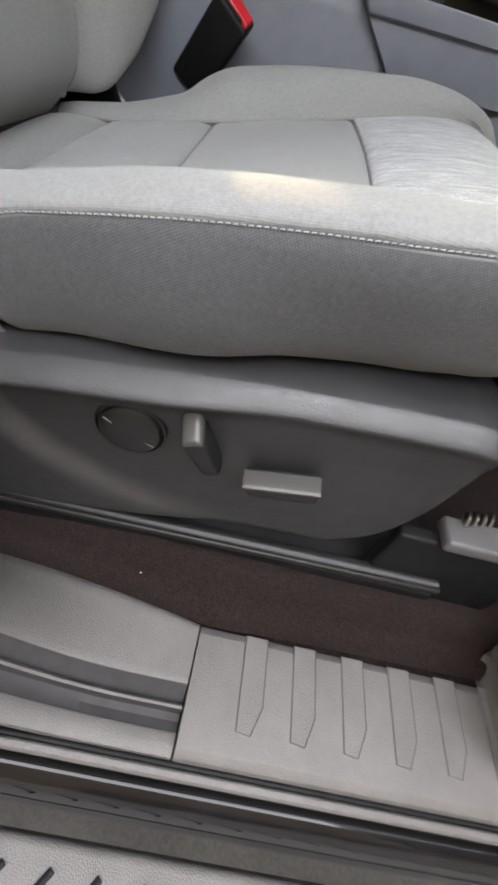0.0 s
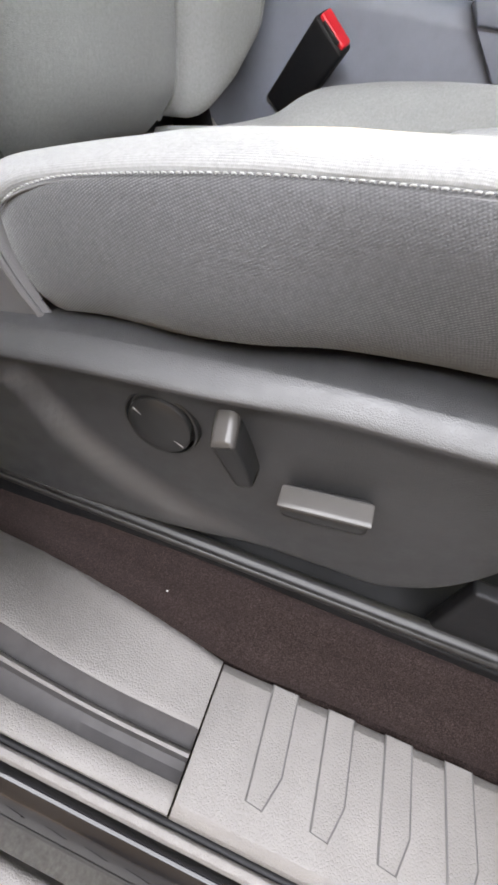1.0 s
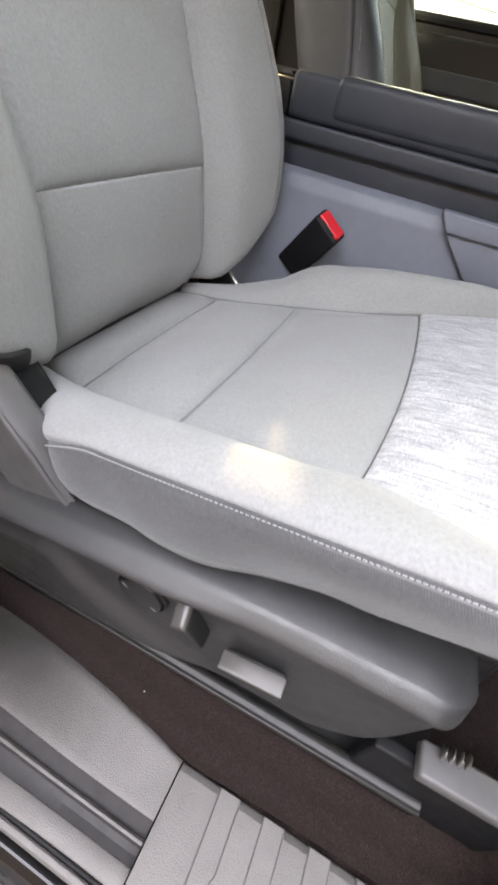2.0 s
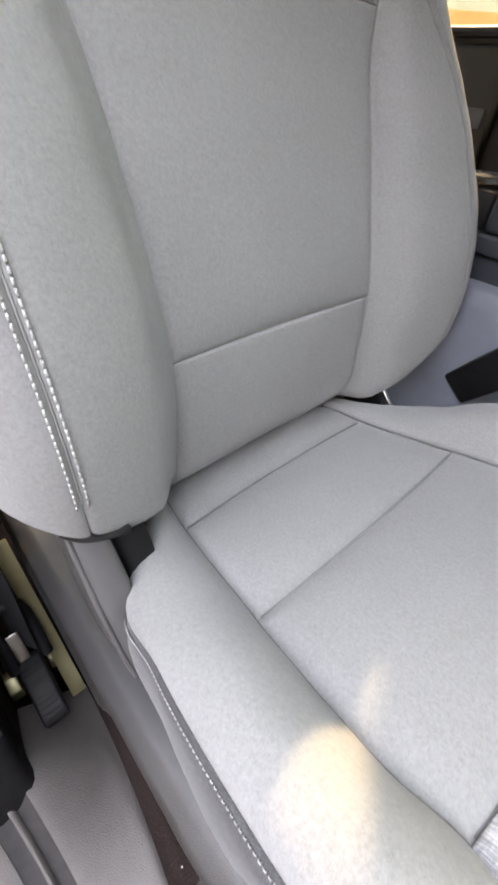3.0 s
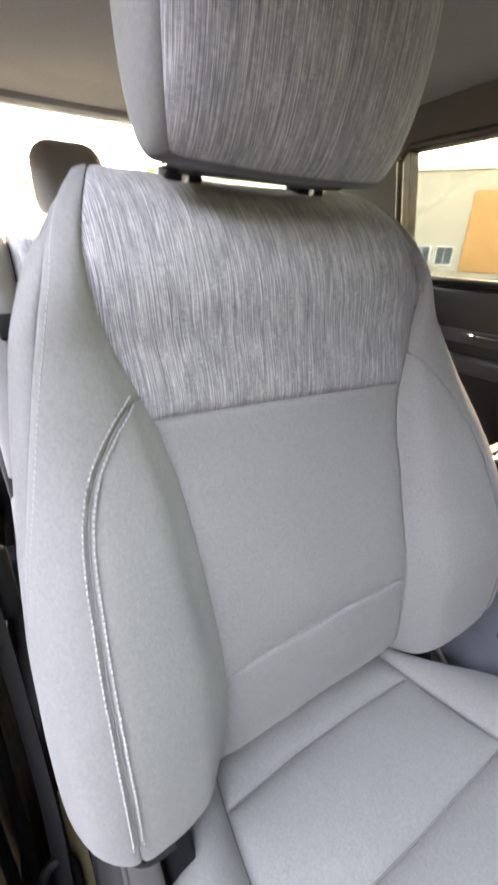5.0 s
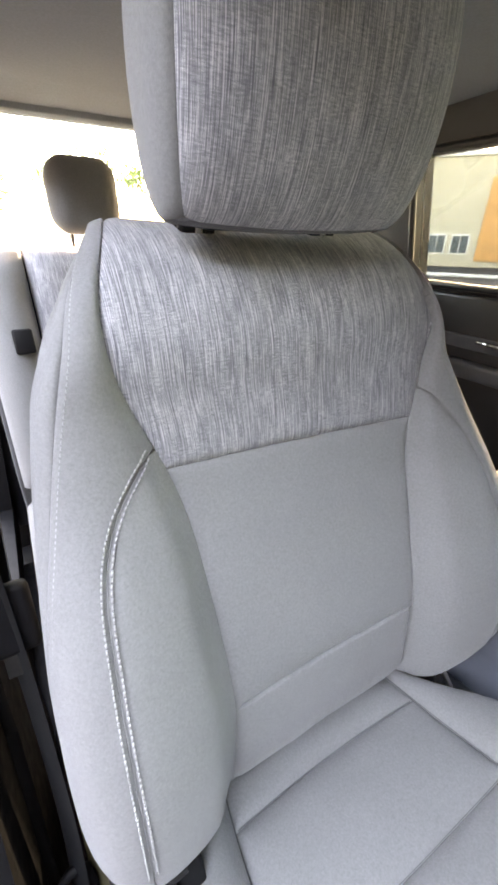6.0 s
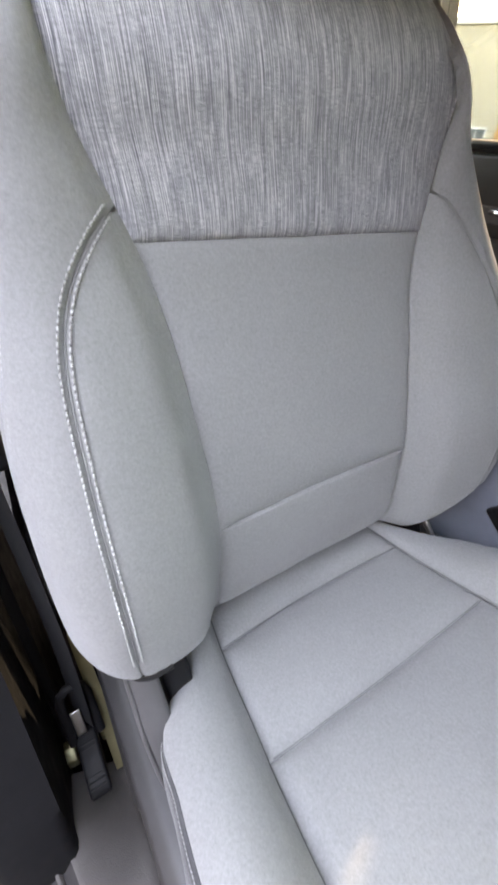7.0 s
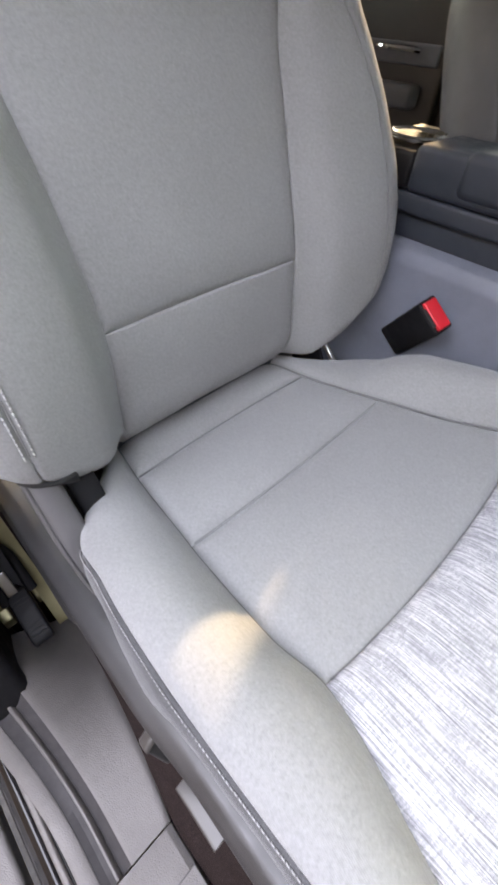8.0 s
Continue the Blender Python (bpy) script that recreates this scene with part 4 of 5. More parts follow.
kick = tagged(part("kick_panel", prism([(0.676, 0.05), (0.682, 0.080), (0.670, 0.105), (0.646, 0.130), (0.636, 0.165), (0.642, 0.21), (0.66, 0.25), (0.70, 0.30), (1.0, 0.34), (1.0, 0.05)], -0.42, -0.318, 0.010), SILL), "grey plastic kick panel at the front of the sill", "kick panel", kind="structure")
speck = tagged(part("speck", lathe([(0.0002, -0.0005), (0.0010, 0.0), (0.0002, 0.0006)], 8, pose(0.269, -0.309, 0.0875)), THREAD), "tiny pale crumb lying on the carpet", "crumb")

def belt_parts():
    org = Vector((0.0, -0.35, 0.1))
    shift = Matrix.Translation(-org)
    pts = spline([(-0.020, -0.346, 0.190), (-0.060, -0.337, 0.33), (-0.105, -0.334, 0.50), (-0.15, -0.336, 0.635), (-0.205, -0.345, 0.82), (-0.28, -0.375, 1.12)], 8)
    o = part("webbing", tube(pts, 0.025, 10, flat=0.06, side=(0.9, 0.45, 0.25)), WEB, belt, "black woven webbing")
    o.data.transform(shift)
    o = part("anchor_sleeve", prism([(-0.014, 0.158), (-0.012, 0.178), (-0.002, 0.186), (0.030, 0.181), (0.068, 0.168), (0.076, 0.160), (0.074, 0.150), (0.040, 0.146)], -0.364, -0.335, 0.004), DARK, belt, "ribbed black anchor sleeve")
    o.data.transform(shift)
    sleeve = o
    for k in range(9):
        f = k / 8
        x, z = lerp(0.012, 0.066, f), lerp(0.1838, 0.1686, f)
        r = part("rib", tube([(x, -0.361, z), (x, -0.338, z)], 0.0015, 6), DARK, sleeve)
        r.data.transform(shift)
    ring = [(-0.366, 0.0), (-0.366, 0.046), (-0.362, 0.056), (-0.353, 0.060), (-0.341, 0.060), (-0.332, 0.056), (-0.328, 0.046), (-0.328, 0.0)]
    loop = [(0.002 - 0.75 * d, y, 0.178 + 1.20 * d) for y, d in ring]
    o = part("belt_loop", tube(loop, 0.0072, 10), DARK, belt, "black rounded loop that holds the webbing")
    o.data.transform(shift)
    o = part("loop_blade", box((0.003, 0.014, 0.040), 0.001, pose(-0.012, -0.352, 0.203, 0, -32, 0)), STEEL, belt, "bare steel blade inside the loop")
    o.data.transform(shift)
    for x, y0, y1, z in ((-0.014, -0.334, -0.318, 0.138), (0.006, -0.383, -0.368, 0.162)):
        o = part("anchor_tab", prism([(x - 0.018, z - 0.020), (x - 0.018, z + 0.006), (x - 0.004, z + 0.012), (x + 0.012, z + 0.002), (x + 0.014, z - 0.014), (x + 0.004, z - 0.022)], y0, y1, 0.002), BRASS, belt, "zinc plated anchor tab")
        o.data.transform(shift)
    bar = spline([(-0.088, 0.308), (-0.055, 0.262), (-0.028, 0.205), (-0.004, 0.155), (0.042, 0.104)], 5)
    edge = [(x, z) for x, z in bar] + [(x - 0.005, z - 0.004) for x, z in bar[::-1]]
    o = part("anchor_plate", prism(edge, -0.328, -0.310, 0.0008), BRASS, belt, "zinc plated anchor bar")
    o.data.transform(shift)
    o = part("tongue", box((0.022, 0.062, 0.085), 0.009, pose(-0.150, -0.338, 0.632, 0, -20, 0)), DARK, belt, "black belt tongue grip")
    o.data.transform(shift)
    o = part("tongue_blade", box((0.003, 0.024, 0.035), 0.001, pose(-0.132, -0.338, 0.582, 0, -20, 0)), LIP, belt, "steel belt tongue")
    o.data.transform(shift)


belt_parts()
# buckle on the tunnel side
buckle = thing("seat_belt_buckle", "black seat belt buckle with a red release button", "belt buckle", at=(0.16, 0.306, 0.43))
lean = pose(0.016, 0, 0.032, 24, 35, 0)
o = part("buckle_body", box((0.054, 0.032, 0.128), 0.005, lean @ pose(0, 0, -0.0205)), DARK, buckle)
o = part("release_button", box((0.046, 0.022, 0.010), 0.003, lean @ pose(0.0, 0, 0.0435)), RED, buckle, "red release button")
o = part("slot", box((0.030, 0.003, 0.004), 0.0005, lean @ pose(0, -0.0125, 0.0455)), LIP, buckle)
o = part("stalk", box((0.030, 0.008, 0.24), 0.002, lean @ pose(0, 0, -0.16)), DARK, buckle)
bolt = thing("seat_bracket", "pale steel seat bracket beside the backrest hinge", "seat bracket", at=(0.06, 0.262, 0.37))
part("bar", box((0.010, 0.008, 0.05), 0.003, pose(0, 0, -0.012, 0, -48, 0)), STEEL, bolt)

# centre console
console = thing("centre_console", "slate plastic centre console with a padded armrest lid", "centre console", at=(0.35, 0.45, 0.05))
sh = Matrix.Translation((-0.35, -0.45, -0.05))


def cpart(name, bm, mat, label="", parent=None):
    o = part(name, bm, mat, parent or console, label)
    o.data.transform(sh)
    return o


cpart("body", prism([(0.330, 0.05), (0.332, 0.44), (0.337, 0.522), (0.345, 0.541), (0.362, 0.548), (0.398, 0.549), (0.56, 0.549), (0.60, 0.52), (0.605, 0.05)], -0.06, 0.95, 0.004, "x"), TRIM_GREY, "slate blue plastic lower body")
panel_side = cpart("side_panel", prism([(0.352, 0.545), (0.372, 0.522), (0.417, 0.475), (0.428, 0.467), (0.446, 0.4645), (0.60, 0.474), (0.93, 0.492), (0.93, 0.545)], 0.323, 0.345, 0.003), TRIM_GREY, "slate front side panel with a bevelled edge")
cpart("panel_ridge", prism([(0.369, 0.5255), (0.56, 0.5310), (0.93, 0.5410), (0.93, 0.553), (0.350, 0.553)], 0.317, 0.350, 0.003), TRIM_GREY, "raised upper band of the side panel", panel_side)
cpart("plinth", slab((-0.055, 0.364, 0.545), (0.465, 0.575, 0.590), 0.004), SLATE, "dark recessed plinth")
cpart("bin_rim", slab((-0.055, 0.352, 0.583), (0.468, 0.585, 0.609), 0.005), SLATE, "dark slate bin rim")
lid = cpart("armrest_lid", slab((0.134, 0.3465, 0.617), (0.464, 0.588, 0.673), 0.013, 4), SLATE, "padded slate armrest lid")
cpart("armrest_base", slab((0.062, 0.351, 0.6095), (0.460, 0.584, 0.668), 0.009), SLATE, "dark slate armrest base")
cpart("rear_tray", slab((-0.055, 0.36, 0.6095), (0.058, 0.575, 0.655), 0.006), DARK)
for cx in (0.42, 0.52):
    cpart("cup_ring", lathe([(0.040, 0.668), (0.044, 0.668), (0.045, 0.672), (0.042, 0.675), (0.039, 0.672)], 36, Matrix.Translation((0.02 + (cx - 0.42) * 0.3, 0.43 + (cx - 0.42) * 1.1, -0.008))), CHROME, "chrome cup holder ring")

# rear bench
bench = thing("rear_bench", "grey cloth rear bench with a patterned back panel", "rear seat", at=(-0.9, 0.38, 0.05))
rb = Matrix.Translation((0.9, -0.38, -0.05))


def rpart(name, bm, mat, label="", parent=None):
    o = part(name, bm, mat, parent or bench, label)
    o.data.transform(rb)
    return o


def pad(x0, z0, x1, z1, y0, y1, thick, bulge):
    """A padded slab standing between two heights, its face towards +x."""
    def fn(a, b):
        y = lerp(y0, y1, a)
        e = min(a, 1 - a) * (y1 - y0)
        r = min(e / 0.05, 1)
        t = min(min(b, 1 - b) * (z1 - z0) / 0.05, 1)
        d = thick * (math.sqrt(1 - (1 - r) ** 2) * math.sqrt(1 - (1 - t) ** 2)) + bulge * math.sin(math.pi * a) * math.sin(math.pi * b)
        return np.array([lerp(x0, x1, b) + d, y, lerp(z0, z1, b)])
    return fn


for y0, y1 in ((-0.32, -0.192), (0.255, 0.50), (0.99, 1.08)):
    o = panel("back_bolster", pad(-0.84, 0.40, -1.02, 0.990, y0, y1, 0.07, 0.01), y1 - y0, 0.62, CLOTH, bench, (-1.3, 0.38, 0.6), "lr", step=0.02)
    o.data.transform(rb)
for y0, y1 in ((-0.192, 0.255), (0.50, 0.99)):
    o = panel("back_panel", pad(-0.84, 0.40, -1.02, 0.985, y0, y1, 0.06, 0.012), y1 - y0, 0.62, STREAK, bench, (-1.3, 0.38, 0.6), "lr", step=0.02, label="streaked patterned back panel")
    o.data.transform(rb)
rpart("back_core", prism([(-0.86, 0.30), (-0.85, 0.42), (-1.02, 0.97), (-1.09, 0.97), (-1.05, 0.30)], -0.33, 1.09, 0.01), CLOTH_SIDE)
rpart("bench_cushion", prism([(-0.90, 0.34), (-0.42, 0.38), (-0.38, 0.34), (-0.40, 0.25), (-0.90, 0.25)], -0.33, 1.09, 0.03), CLOTH)
rpart("belt_guide", box((0.02, 0.045, 0.06), 0.006, pose(-0.872, -0.236, 0.785, 0, -16, 0)), DARK, "black belt guide")
for y in (-0.020, 0.80):
    h = box((0.115, 0.175, 0.175), 0.052, pose(-1.015, y, 1.108, 0, -6, 0), 6)
    hd = rpart("headrest", h, CLOTH, "grey cloth rear headrest")
    for dy in (-0.04, 0.04):
        rpart("headrest_post", tube([(-1.02, y + dy, 1.04), (-1.03, y + dy, 0.97)], 0.006, 10), CHROME, "", hd)

# cab shell: headliner, rear wall and glass, doors beyond, dashboard
headliner = tagged(part("ceiling", prism([(-1.30, 1.325), (-1.15, 1.362), (-0.6, 1.385), (0.30, 1.375), (0.66, 1.32), (0.66, 1.45), (-1.30, 1.45)], -0.315, 1.20, 0.008), LINER), "warm grey cloth headliner", "headliner", kind="structure")


def wall_with_holes(name, label, plane, lo, hi, holes, thick, mat, lean=0.0):
    """Upright panel on a plane y = const with openings; made of butted slabs."""
    us = sorted({lo[0], hi[0], *(h[0] for h in holes), *(h[2] for h in holes)})
    vs = sorted({lo[1], hi[1], *(h[1] for h in holes), *(h[3] for h in holes)})
    bm = bmesh.new()
    keep = {}
    for i in range(len(us) - 1):
        for j in range(len(vs) - 1):
            cu, cv = (us[i] + us[i + 1]) / 2, (vs[j] + vs[j + 1]) / 2
            keep[i, j] = not any(h[0] < cu < h[2] and h[1] < cv < h[3] for h in holes)
    vert = {}

    def vtx(i, j, k):
        if (i, j, k) not in vert:
            vert[i, j, k] = bm.verts.new((us[i], plane + k * thick - lean * max(vs[j] - 0.82, 0), vs[j]))
        return vert[i, j, k]

    for (i, j), on in keep.items():
        if not on:
            continue
        for k in (0, 1):
            bm.faces.new([vtx(a, b, k) for a, b in ((i, j), (i + 1, j), (i + 1, j + 1), (i, j + 1))])
        for (a, b), (c, d), nb in (((i, j), (i + 1, j), (i, j - 1)), ((i + 1, j), (i + 1, j + 1), (i + 1, j)), ((i + 1, j + 1), (i, j + 1), (i, j + 1)), ((i, j + 1), (i, j), (i - 1, j))):
            if not keep.get(nb, False):
                bm.faces.new((vtx(a, b, 0), vtx(c, d, 0), vtx(c, d, 1), vtx(a, b, 1)))
    return tagged(part(name, bm, mat), label, "wall", kind="structure")


def frame_ring(x0, z0, x1, z1, y, r, lean, radius, name, mat, parent):
    pts = []
    for cx, cz, a0 in ((x1 - r, z1 - r, 0), (x0 + r, z1 - r, 90), (x0 + r, z0 + r, 180), (x1 - r, z0 + r, 270)):
        for t in range(0, 91, 15):
            px, pz = cx + r * math.cos(radians(a0 + t)), cz + r * math.sin(radians(a0 + t))
            pts.append((px, y - lean * max(pz - 0.82, 0), pz))
    pts.append(pts[0])
    return part(name, tube(pts, radius, 8), mat, parent)


LEAN = 0.22
wall_with_holes("wall_left", "dark left side of the cab with two door windows", 1.13, (-1.30, 0.0), (1.30, 1.42), [(-0.86, 0.885, -0.31, 1.275), (-0.17, 0.83, 0.80, 1.275)], 0.09, TRIM, LEAN)
for k, (x0, z0, x1, z1) in enumerate(((-0.86, 0.885, -0.31, 1.275), (-0.17, 0.83, 0.80, 1.275))):
    win = thing(f"window_{k + 1}", "clear side window in a dark frame", "window", kind="structure", at=(0, 0, 0))
    frame_ring(x0 - 0.004, z0 - 0.004, x1 + 0.004, z1 + 0.004, 1.128, 0.05, LEAN, 0.012, "window_frame", TRIM, win)
    g = prism([(x0 - 0.01, z0 - 0.01), (x1 + 0.01, z0 - 0.01), (x1 + 0.01, z1 + 0.01), (x0 - 0.01, z1 + 0.01)], 1.172, 1.176)
    for v in g.verts:
        v.co.y -= LEAN * max(v.co.z - 0.82, 0)
    part("pane", g, GLASS_GREEN if k else GLASS_DARK, win, "green tinted glass" if k else "tinted privacy glass")
for x0, x1, zt, nm in ((-0.84, -0.30, 0.86, "door_1"), (-0.16, 0.85, 0.80, "door_2")):
    door = tagged(part(nm, slab((x0, 1.098, 0.12), (x1, 1.1285, zt), 0.012), TRIM), "charcoal plastic inner door panel", "door", kind="structure")
    part("armrest", slab((x0 + 0.05, 1.045, 0.60), (x1 - 0.05, 1.0995, 0.655), 0.014), TRIM_GREY, door)
    part("trim_strip", slab((x0 + 0.02, 1.088, 0.69), (x1 - 0.02, 1.0995, 0.735), 0.005), TRIM_GREY, door, "slate trim strip")
    part("door_handle", tube([(x1 - 0.22, 1.09, 0.72), (x1 - 0.18, 1.076, 0.722), (x1 - 0.11, 1.076, 0.722), (x1 - 0.08, 1.09, 0.72)], 0.007, 8), CHROME, door, "chrome inner door handle")

rear_wall = part("wall_rear", slab((-1.36, -0.46, 0.0), (-1.25, 1.22, 0.985), 0.004), TRIM)
tagged(rear_wall, "dark rear wall of the cab below its window", "wall", kind="structure")
part("header", slab((-1.34, -0.46, 1.318), (-1.26, 1.22, 1.42), 0.006), LINER, rear_wall)
for y0, y1 in ((-0.46, -0.36), (1.08, 1.22)):
    part("corner_post", slab((-1.34, y0, 0.986), (-1.26, y1, 1.317), 0.006), TRIM, rear_wall)
rw = thing("window_3", "wide rear cab window", "window", kind="structure")
p = part("pane", slab((-1.305, -0.36, 0.986), (-1.300, 1.08, 1.317)), GLASS, rw)
p.visible_shadow = False
shelf = tagged(part("rear_shelf", slab((-1.25, -0.36, 0.93), (-1.10, 1.10, 0.982), 0.006), DARK), "dark rear shelf below the window", "shelf", kind="structure")
# The wide opening is added to let light in from the right rear.
wall_with_holes("wall_right", "dark right rear side of the cab, opening added to let in light", -0.47, (-1.30, 0.0), (-0.46, 1.42), [(-1.20, 0.12, -0.50, 1.29)], 0.075, DARK, -0.24)
g = prism([(-0.468, 0.0), (-0.40, 0.0), (-0.40, 0.82), (-0.256, 1.42), (-0.324, 1.42), (-0.468, 0.82)], -0.455, -0.30, 0.008, "x")
# Unseen skin, added to block sky light from the rear sill.
outer = tagged(part("pillar_outer", prism([(-0.46, -0.10), (0.06, -0.10), (0.06, 0.05), (0.05, 0.25), (0.02, 0.50), (-0.06, 0.85), (-0.14, 1.30), (-0.46, 1.30)], -0.64, -0.4715, 0.02), DARK), "unseen dark pillar skin added to block sky light over the sill", "pillar", kind="structure")
for v in outer.data.vertices:
    v.co.y += 0.24 * max(v.co.z - 0.82, 0)
tagged(part("pillar_upper", g, DARK), "dark pillar between the right doors", "pillar", kind="structure")
tagged(part("roof_rail", slab((-1.30, -0.330, 1.335), (0.80, -0.236, 1.44), 0.01), TRIM), "dark roof rail over the right doors", "roof rail", kind="structure")
tagged(part("dashboard", prism([(0.90, 0.05), (0.86, 0.45), (0.78, 0.62), (0.82, 0.80), (0.98, 0.88), (1.30, 0.86), (1.30, 0.05)], -0.43, 1.12, 0.02), TRIM), "charcoal dashboard", "dashboard", kind="structure")
ws = thing("window_5", "sloping windscreen", "window", kind="structure")
p = part("pane", prism([(0.66, 1.33), (0.664, 1.332), (1.304, 0.862), (1.30, 0.86)], -0.40, 1.12), GLASS_SHADE, ws, "green tinted glass")

# ---- outside ----
# Unseen body blocks, added to keep the sun off the ground nearby.
for nm, lo, hi, what in (("wall_bed", (-3.3, -0.47, -0.25), (-1.37, 1.22, 0.52), "unseen load bed block, added to shade the ground"), ("wall_under", (-1.36, -0.445, -0.45), (1.9, 1.20, -0.165), "unseen underbody block, added to keep sun off the ground"), ("wall_bonnet", (1.31, -0.45, -0.35), (2.45, 1.20, 0.62), "unseen bonnet block, added to shade the ground ahead")):
    tagged(part(nm, slab(lo, hi, 0.03), DARK), what, "wall", kind="structure")
def ground_mat():
    m, n, l, b = mat_base("asphalt", 0.9)
    ob = coords(n, "Object")
    f = n_mix(n, l, "MULTIPLY", 0.6, n_ramp(n, l, n_noise(n, l, ob, 3, 6, 0.7), [(0.3, (0.045, 0.045, 0.046)), (0.7, (0.075, 0.074, 0.073))]), n_ramp(n, l, n_noise(n, l, ob, 120, 2), [(0.3, (0.6, 0.6, 0.6)), (0.7, (1.2, 1.2, 1.2))]))
    l.new(f, b.inputs["Base Color"])
    b.inputs["Specular IOR Level"].default_value = 0.1
    return m


ground = tagged(part("ground", slab((-900, -900, -1.0), (900, 900, -0.72)), ground_mat()), "grey asphalt yard round the vehicle", "ground", kind="structure")
STUCCO = plain("stucco", (0.50, 0.45, 0.36), 0.9, 0, 0.1, 3)
ORANGE = plain("orange_panel", (0.62, 0.30, 0.12), 0.8, 0, 0.12, 2)
WINDOW = plain("dark_pane", (0.10, 0.12, 0.13), 0.1, 0, 0.1, 2)
LEAF = plain("leaf", (0.10, 0.13, 0.035), 0.7, 0, 0.35, 6)
BARK = plain("bark", (0.16, 0.11, 0.07), 0.9, 0, 0.3, 20)
WHITE = plain("white_paint", (0.75, 0.75, 0.73), 0.35, 0, 0.05, 2)
RUBBER = plain("rubber", (0.02, 0.02, 0.02), 0.8, 0, 0.2, 30)

# Unseen near-black walls, added only to hold back low sky light.
BLOCKER = plain("light_blocker", (0.013, 0.0133, 0.014), 0.9, 0, 0.2, 2, 0.0)
tagged(part("wall_side_blocker", slab((-14, -3.5, -0.72), (14, -3.3, 2.95), 0.02), BLOCKER), "unseen dark wall added to block low sky light beside the door", "wall", kind="structure")
tagged(part("wall_front_blocker", slab((5.0, -14, -0.72), (5.2, 14, 5.2), 0.02), BLOCKER), "unseen dark wall added to block low sky light ahead", "wall", kind="structure")
# Out of view; added to screen forward sky light from the backrest.
open_door = tagged(part("door_3", prism([(0.0, 0.02), (1.05, 0.02), (1.05, 0.80), (0.75, 0.86), (0.12, 0.86), (0.0, 0.80)], -0.05, 0.05, 0.015), TRIM), "unseen opened front door, added to screen sky light from ahead", "door", kind="structure")
open_door.matrix_world = pose(0.90, -0.50, 0.0, 0, 0, -68)
house = thing("warehouse", "tan stucco warehouse with an orange wall panel", "building", at=(-19.5, 26.5, -0.72))
house.rotation_euler = (0, 0, radians(36))
part("wall", slab((-22, 0, 0), (24, 12, 6.3), 0.05), STUCCO, house)
part("roof", slab((-22.2, -0.15, 6.3), (24.2, 12.2, 6.6), 0.05), WHITE, house, "pale roof edge")
part("wall_panel", slab((2.2, -0.12, 0.4), (10.5, 0.02, 5.2), 0.03), ORANGE, house, "orange wall panel")
for k, x in enumerate((-0.9, 0.55, -8.0, -6.5, -5.0)):
    w = part("window", slab((x, -0.06, 0.75), (x + 1.15, 0.03, 2.0), 0.01), WHITE, house)
    for i in range(2):
        part("pane", slab((x + 0.08 + 0.52 * i, -0.075, 0.85), (x + 0.54 + 0.52 * i, -0.05, 1.9)), WINDOW, w)
kerb = tagged(part("kerb", slab((-60, -0.15, 0), (60, 0.15, 0.14), 0.02), WHITE), "pale concrete kerb across the yard", "kerb", kind="structure")
kerb.location, kerb.rotation_euler = (-14.5, 19.5, -0.72), (0, 0, radians(36))


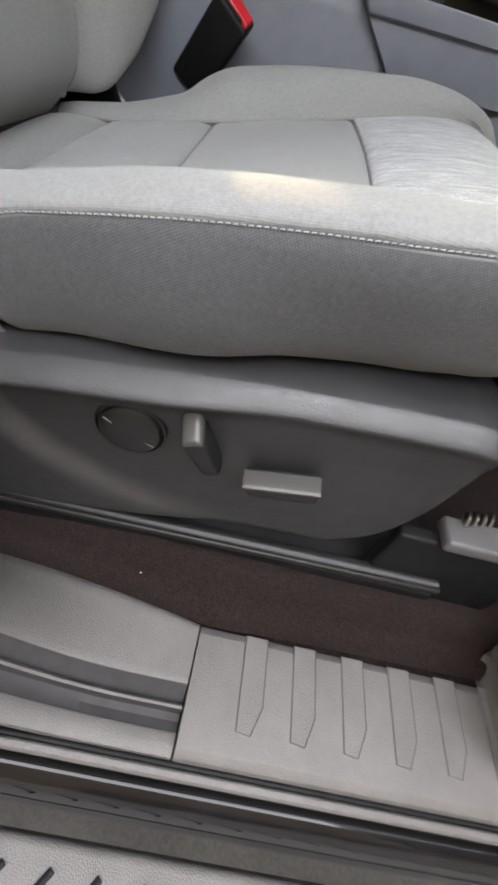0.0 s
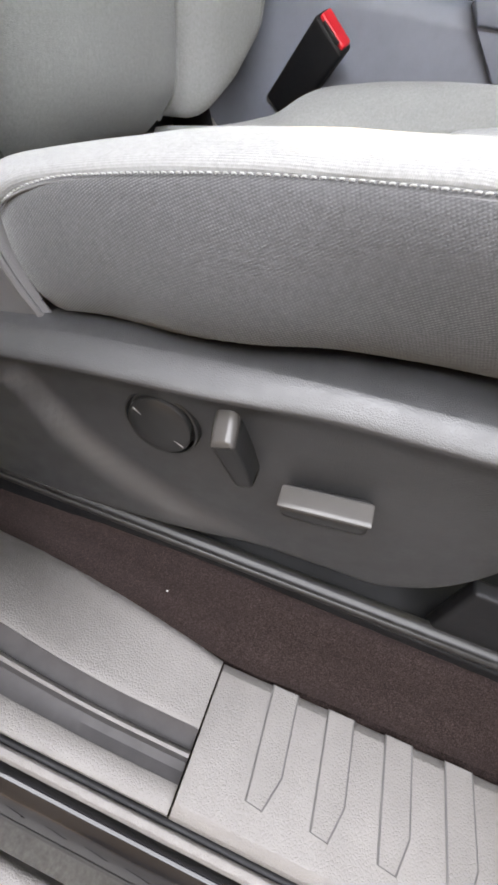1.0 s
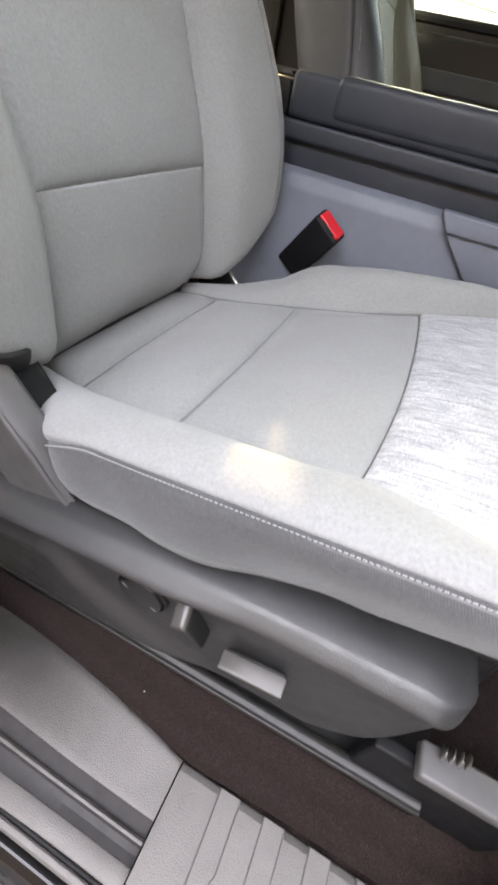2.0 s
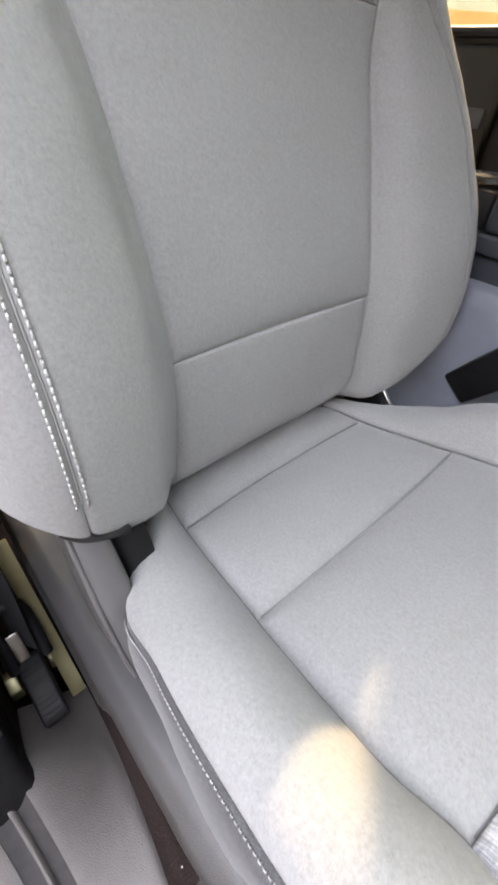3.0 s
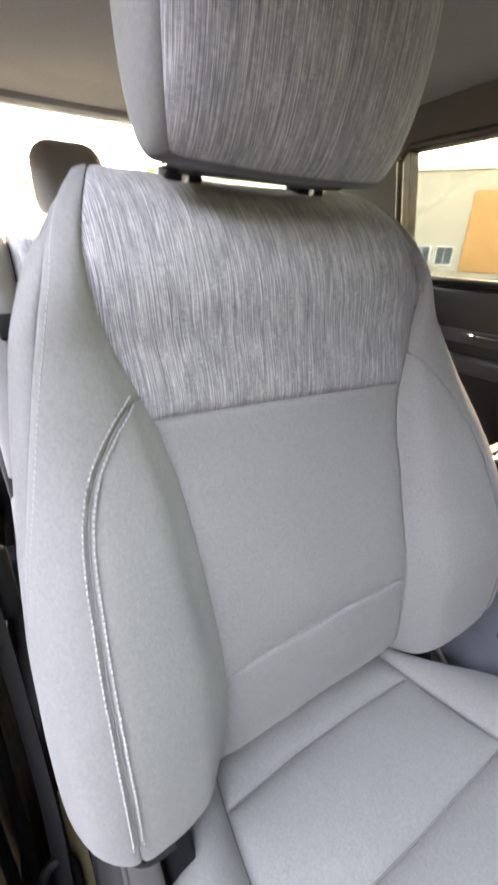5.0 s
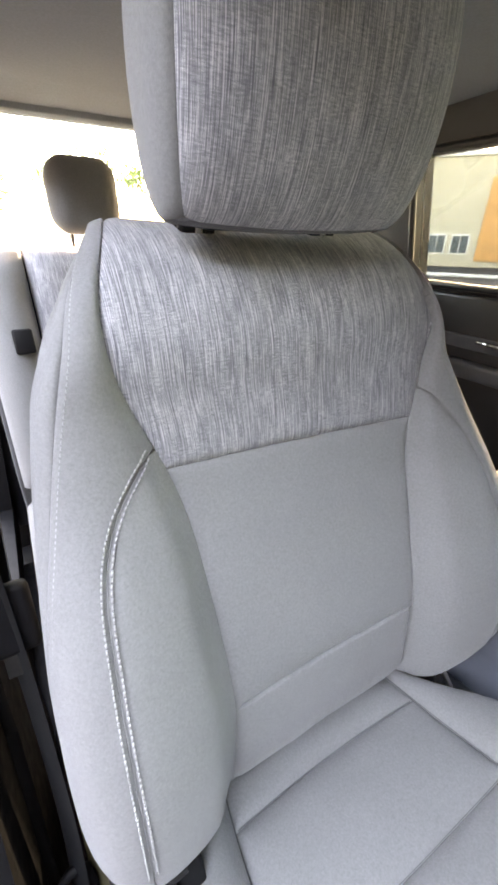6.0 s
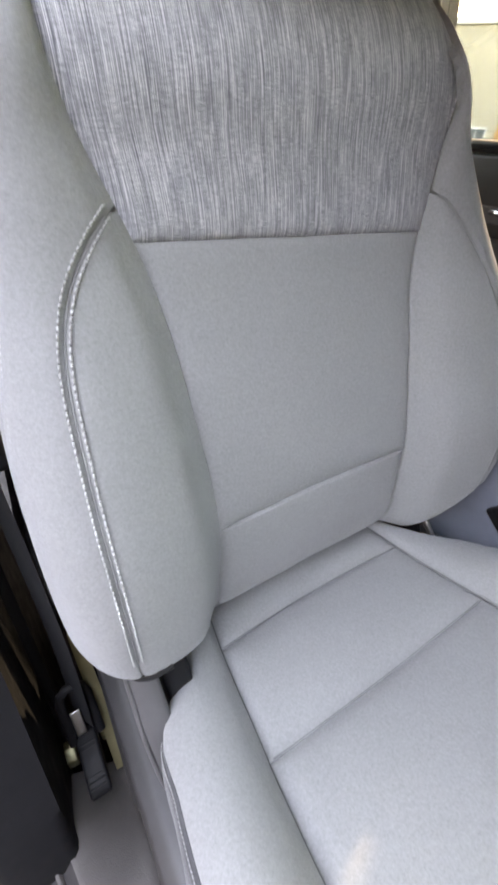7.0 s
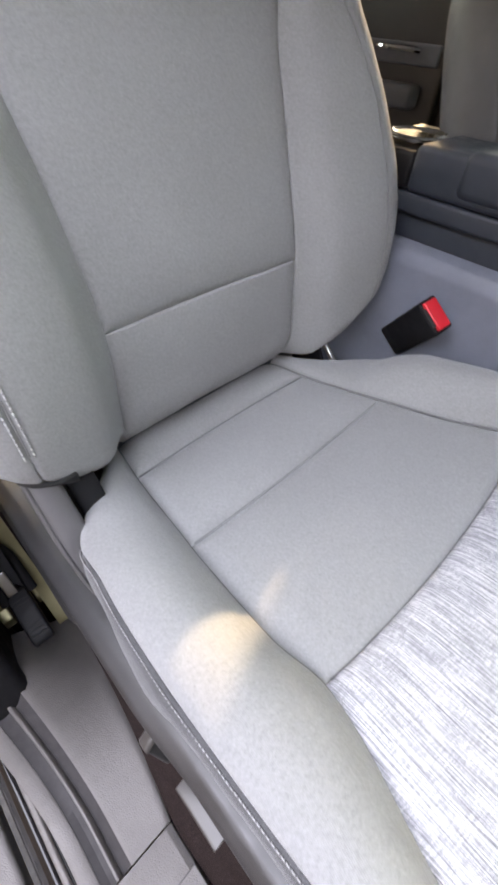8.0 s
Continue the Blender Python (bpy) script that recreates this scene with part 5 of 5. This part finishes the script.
def make_tree(at, tall, seed):
    rnd = random.Random(seed)
    tree = thing("tree", "leafy green tree with a brown trunk", "tree", "trees", at=at)
    bm = tube(spline([(0, 0, 0), (0.05, 0, tall * 0.25), (-0.04, 0.06, tall * 0.5)], 5), 0.13, 8)
    for v in bm.verts:
        f = 1.25 - 0.8 * v.co.z / (tall * 0.5)
        v.co.x *= f
        v.co.y *= f
    tips = []
    for k in range(9):
        a = 2 * math.pi * k / 9 + rnd.uniform(-0.3, 0.3)
        r, z = rnd.uniform(0.9, 1.9) * tall / 5, tall * rnd.uniform(0.55, 0.95)
        tube([(0, 0, tall * 0.42), (r * 0.5 * math.cos(a), r * 0.5 * math.sin(a), (z + tall * 0.42) / 2 + 0.1), (r * math.cos(a), r * math.sin(a), z)], 0.035, 6, bm)
        tips.append((r * math.cos(a), r * math.sin(a), z))
    part("trunk", bm, BARK, tree)
    verts, faces = [], []
    for tx, ty, tz in tips + [(0, 0, tall * 0.9)]:
        for _ in range(260):
            d = Vector((rnd.gauss(0, 1), rnd.gauss(0, 1), rnd.gauss(0, 0.8))) * 0.36 * tall / 5
            c = Vector((tx, ty, tz)) + d
            u = Vector((rnd.gauss(0, 1), rnd.gauss(0, 1), rnd.gauss(0, 1))).normalized() * rnd.uniform(0.06, 0.13)
            w = u.cross(Vector((rnd.gauss(0, 1), rnd.gauss(0, 1), rnd.gauss(0, 1)))).normalized() * u.length * 0.5
            i = len(verts)
            verts += [c - u, c + w, c + u, c - w]
            faces.append((i, i + 1, i + 2, i + 3))
    me = bpy.data.meshes.new("crown")
    me.from_pydata([tuple(v) for v in verts], [], faces)
    finish("crown", me, LEAF, tree, "", 0)
    return tree


for at, tall, seed in (((-24, -1.2, -0.72), 5.2, 1), ((-27, 4.8, -0.72), 6.0, 2), ((-22, 8.0, -0.72), 5.0, 3), ((-30, -6, -0.72), 6.5, 4)):
    make_tree(at, tall, seed)


def make_car(at, turn):
    car = thing("parked_car", "white parked car far behind the cab window", "car", at=at)
    car.rotation_euler = (0, 0, radians(turn))
    part("body", prism([(-2.1, 0.3), (-2.15, 0.75), (-1.9, 0.95), (-1.2, 1.0), (-0.7, 1.42), (0.8, 1.45), (1.4, 1.02), (2.0, 0.9), (2.15, 0.6), (2.1, 0.3)], -0.85, 0.85, 0.08), WHITE, car)
    part("side_glass", prism([(-1.0, 1.02), (-0.62, 1.36), (0.72, 1.38), (1.15, 1.02)], -0.862, 0.862, 0.01), WINDOW, car)
    for x in (-1.35, 1.35):
        for y in (-0.8, 0.8):
            wheel = part("wheel", lathe([(0.2, -0.1), (0.32, -0.1), (0.34, -0.05), (0.34, 0.05), (0.32, 0.1), (0.2, 0.1)], 24, pose(x, y, 0.34, 90)), RUBBER, car)
    return car


make_car((-20, 1.6, -0.72), 80)
pole = tagged(part("light_pole", tube([(-15, 2.9, -0.72), (-15, 2.9, 5.5)], 0.05, 10), STEEL), "thin grey light pole in the yard", "light pole")
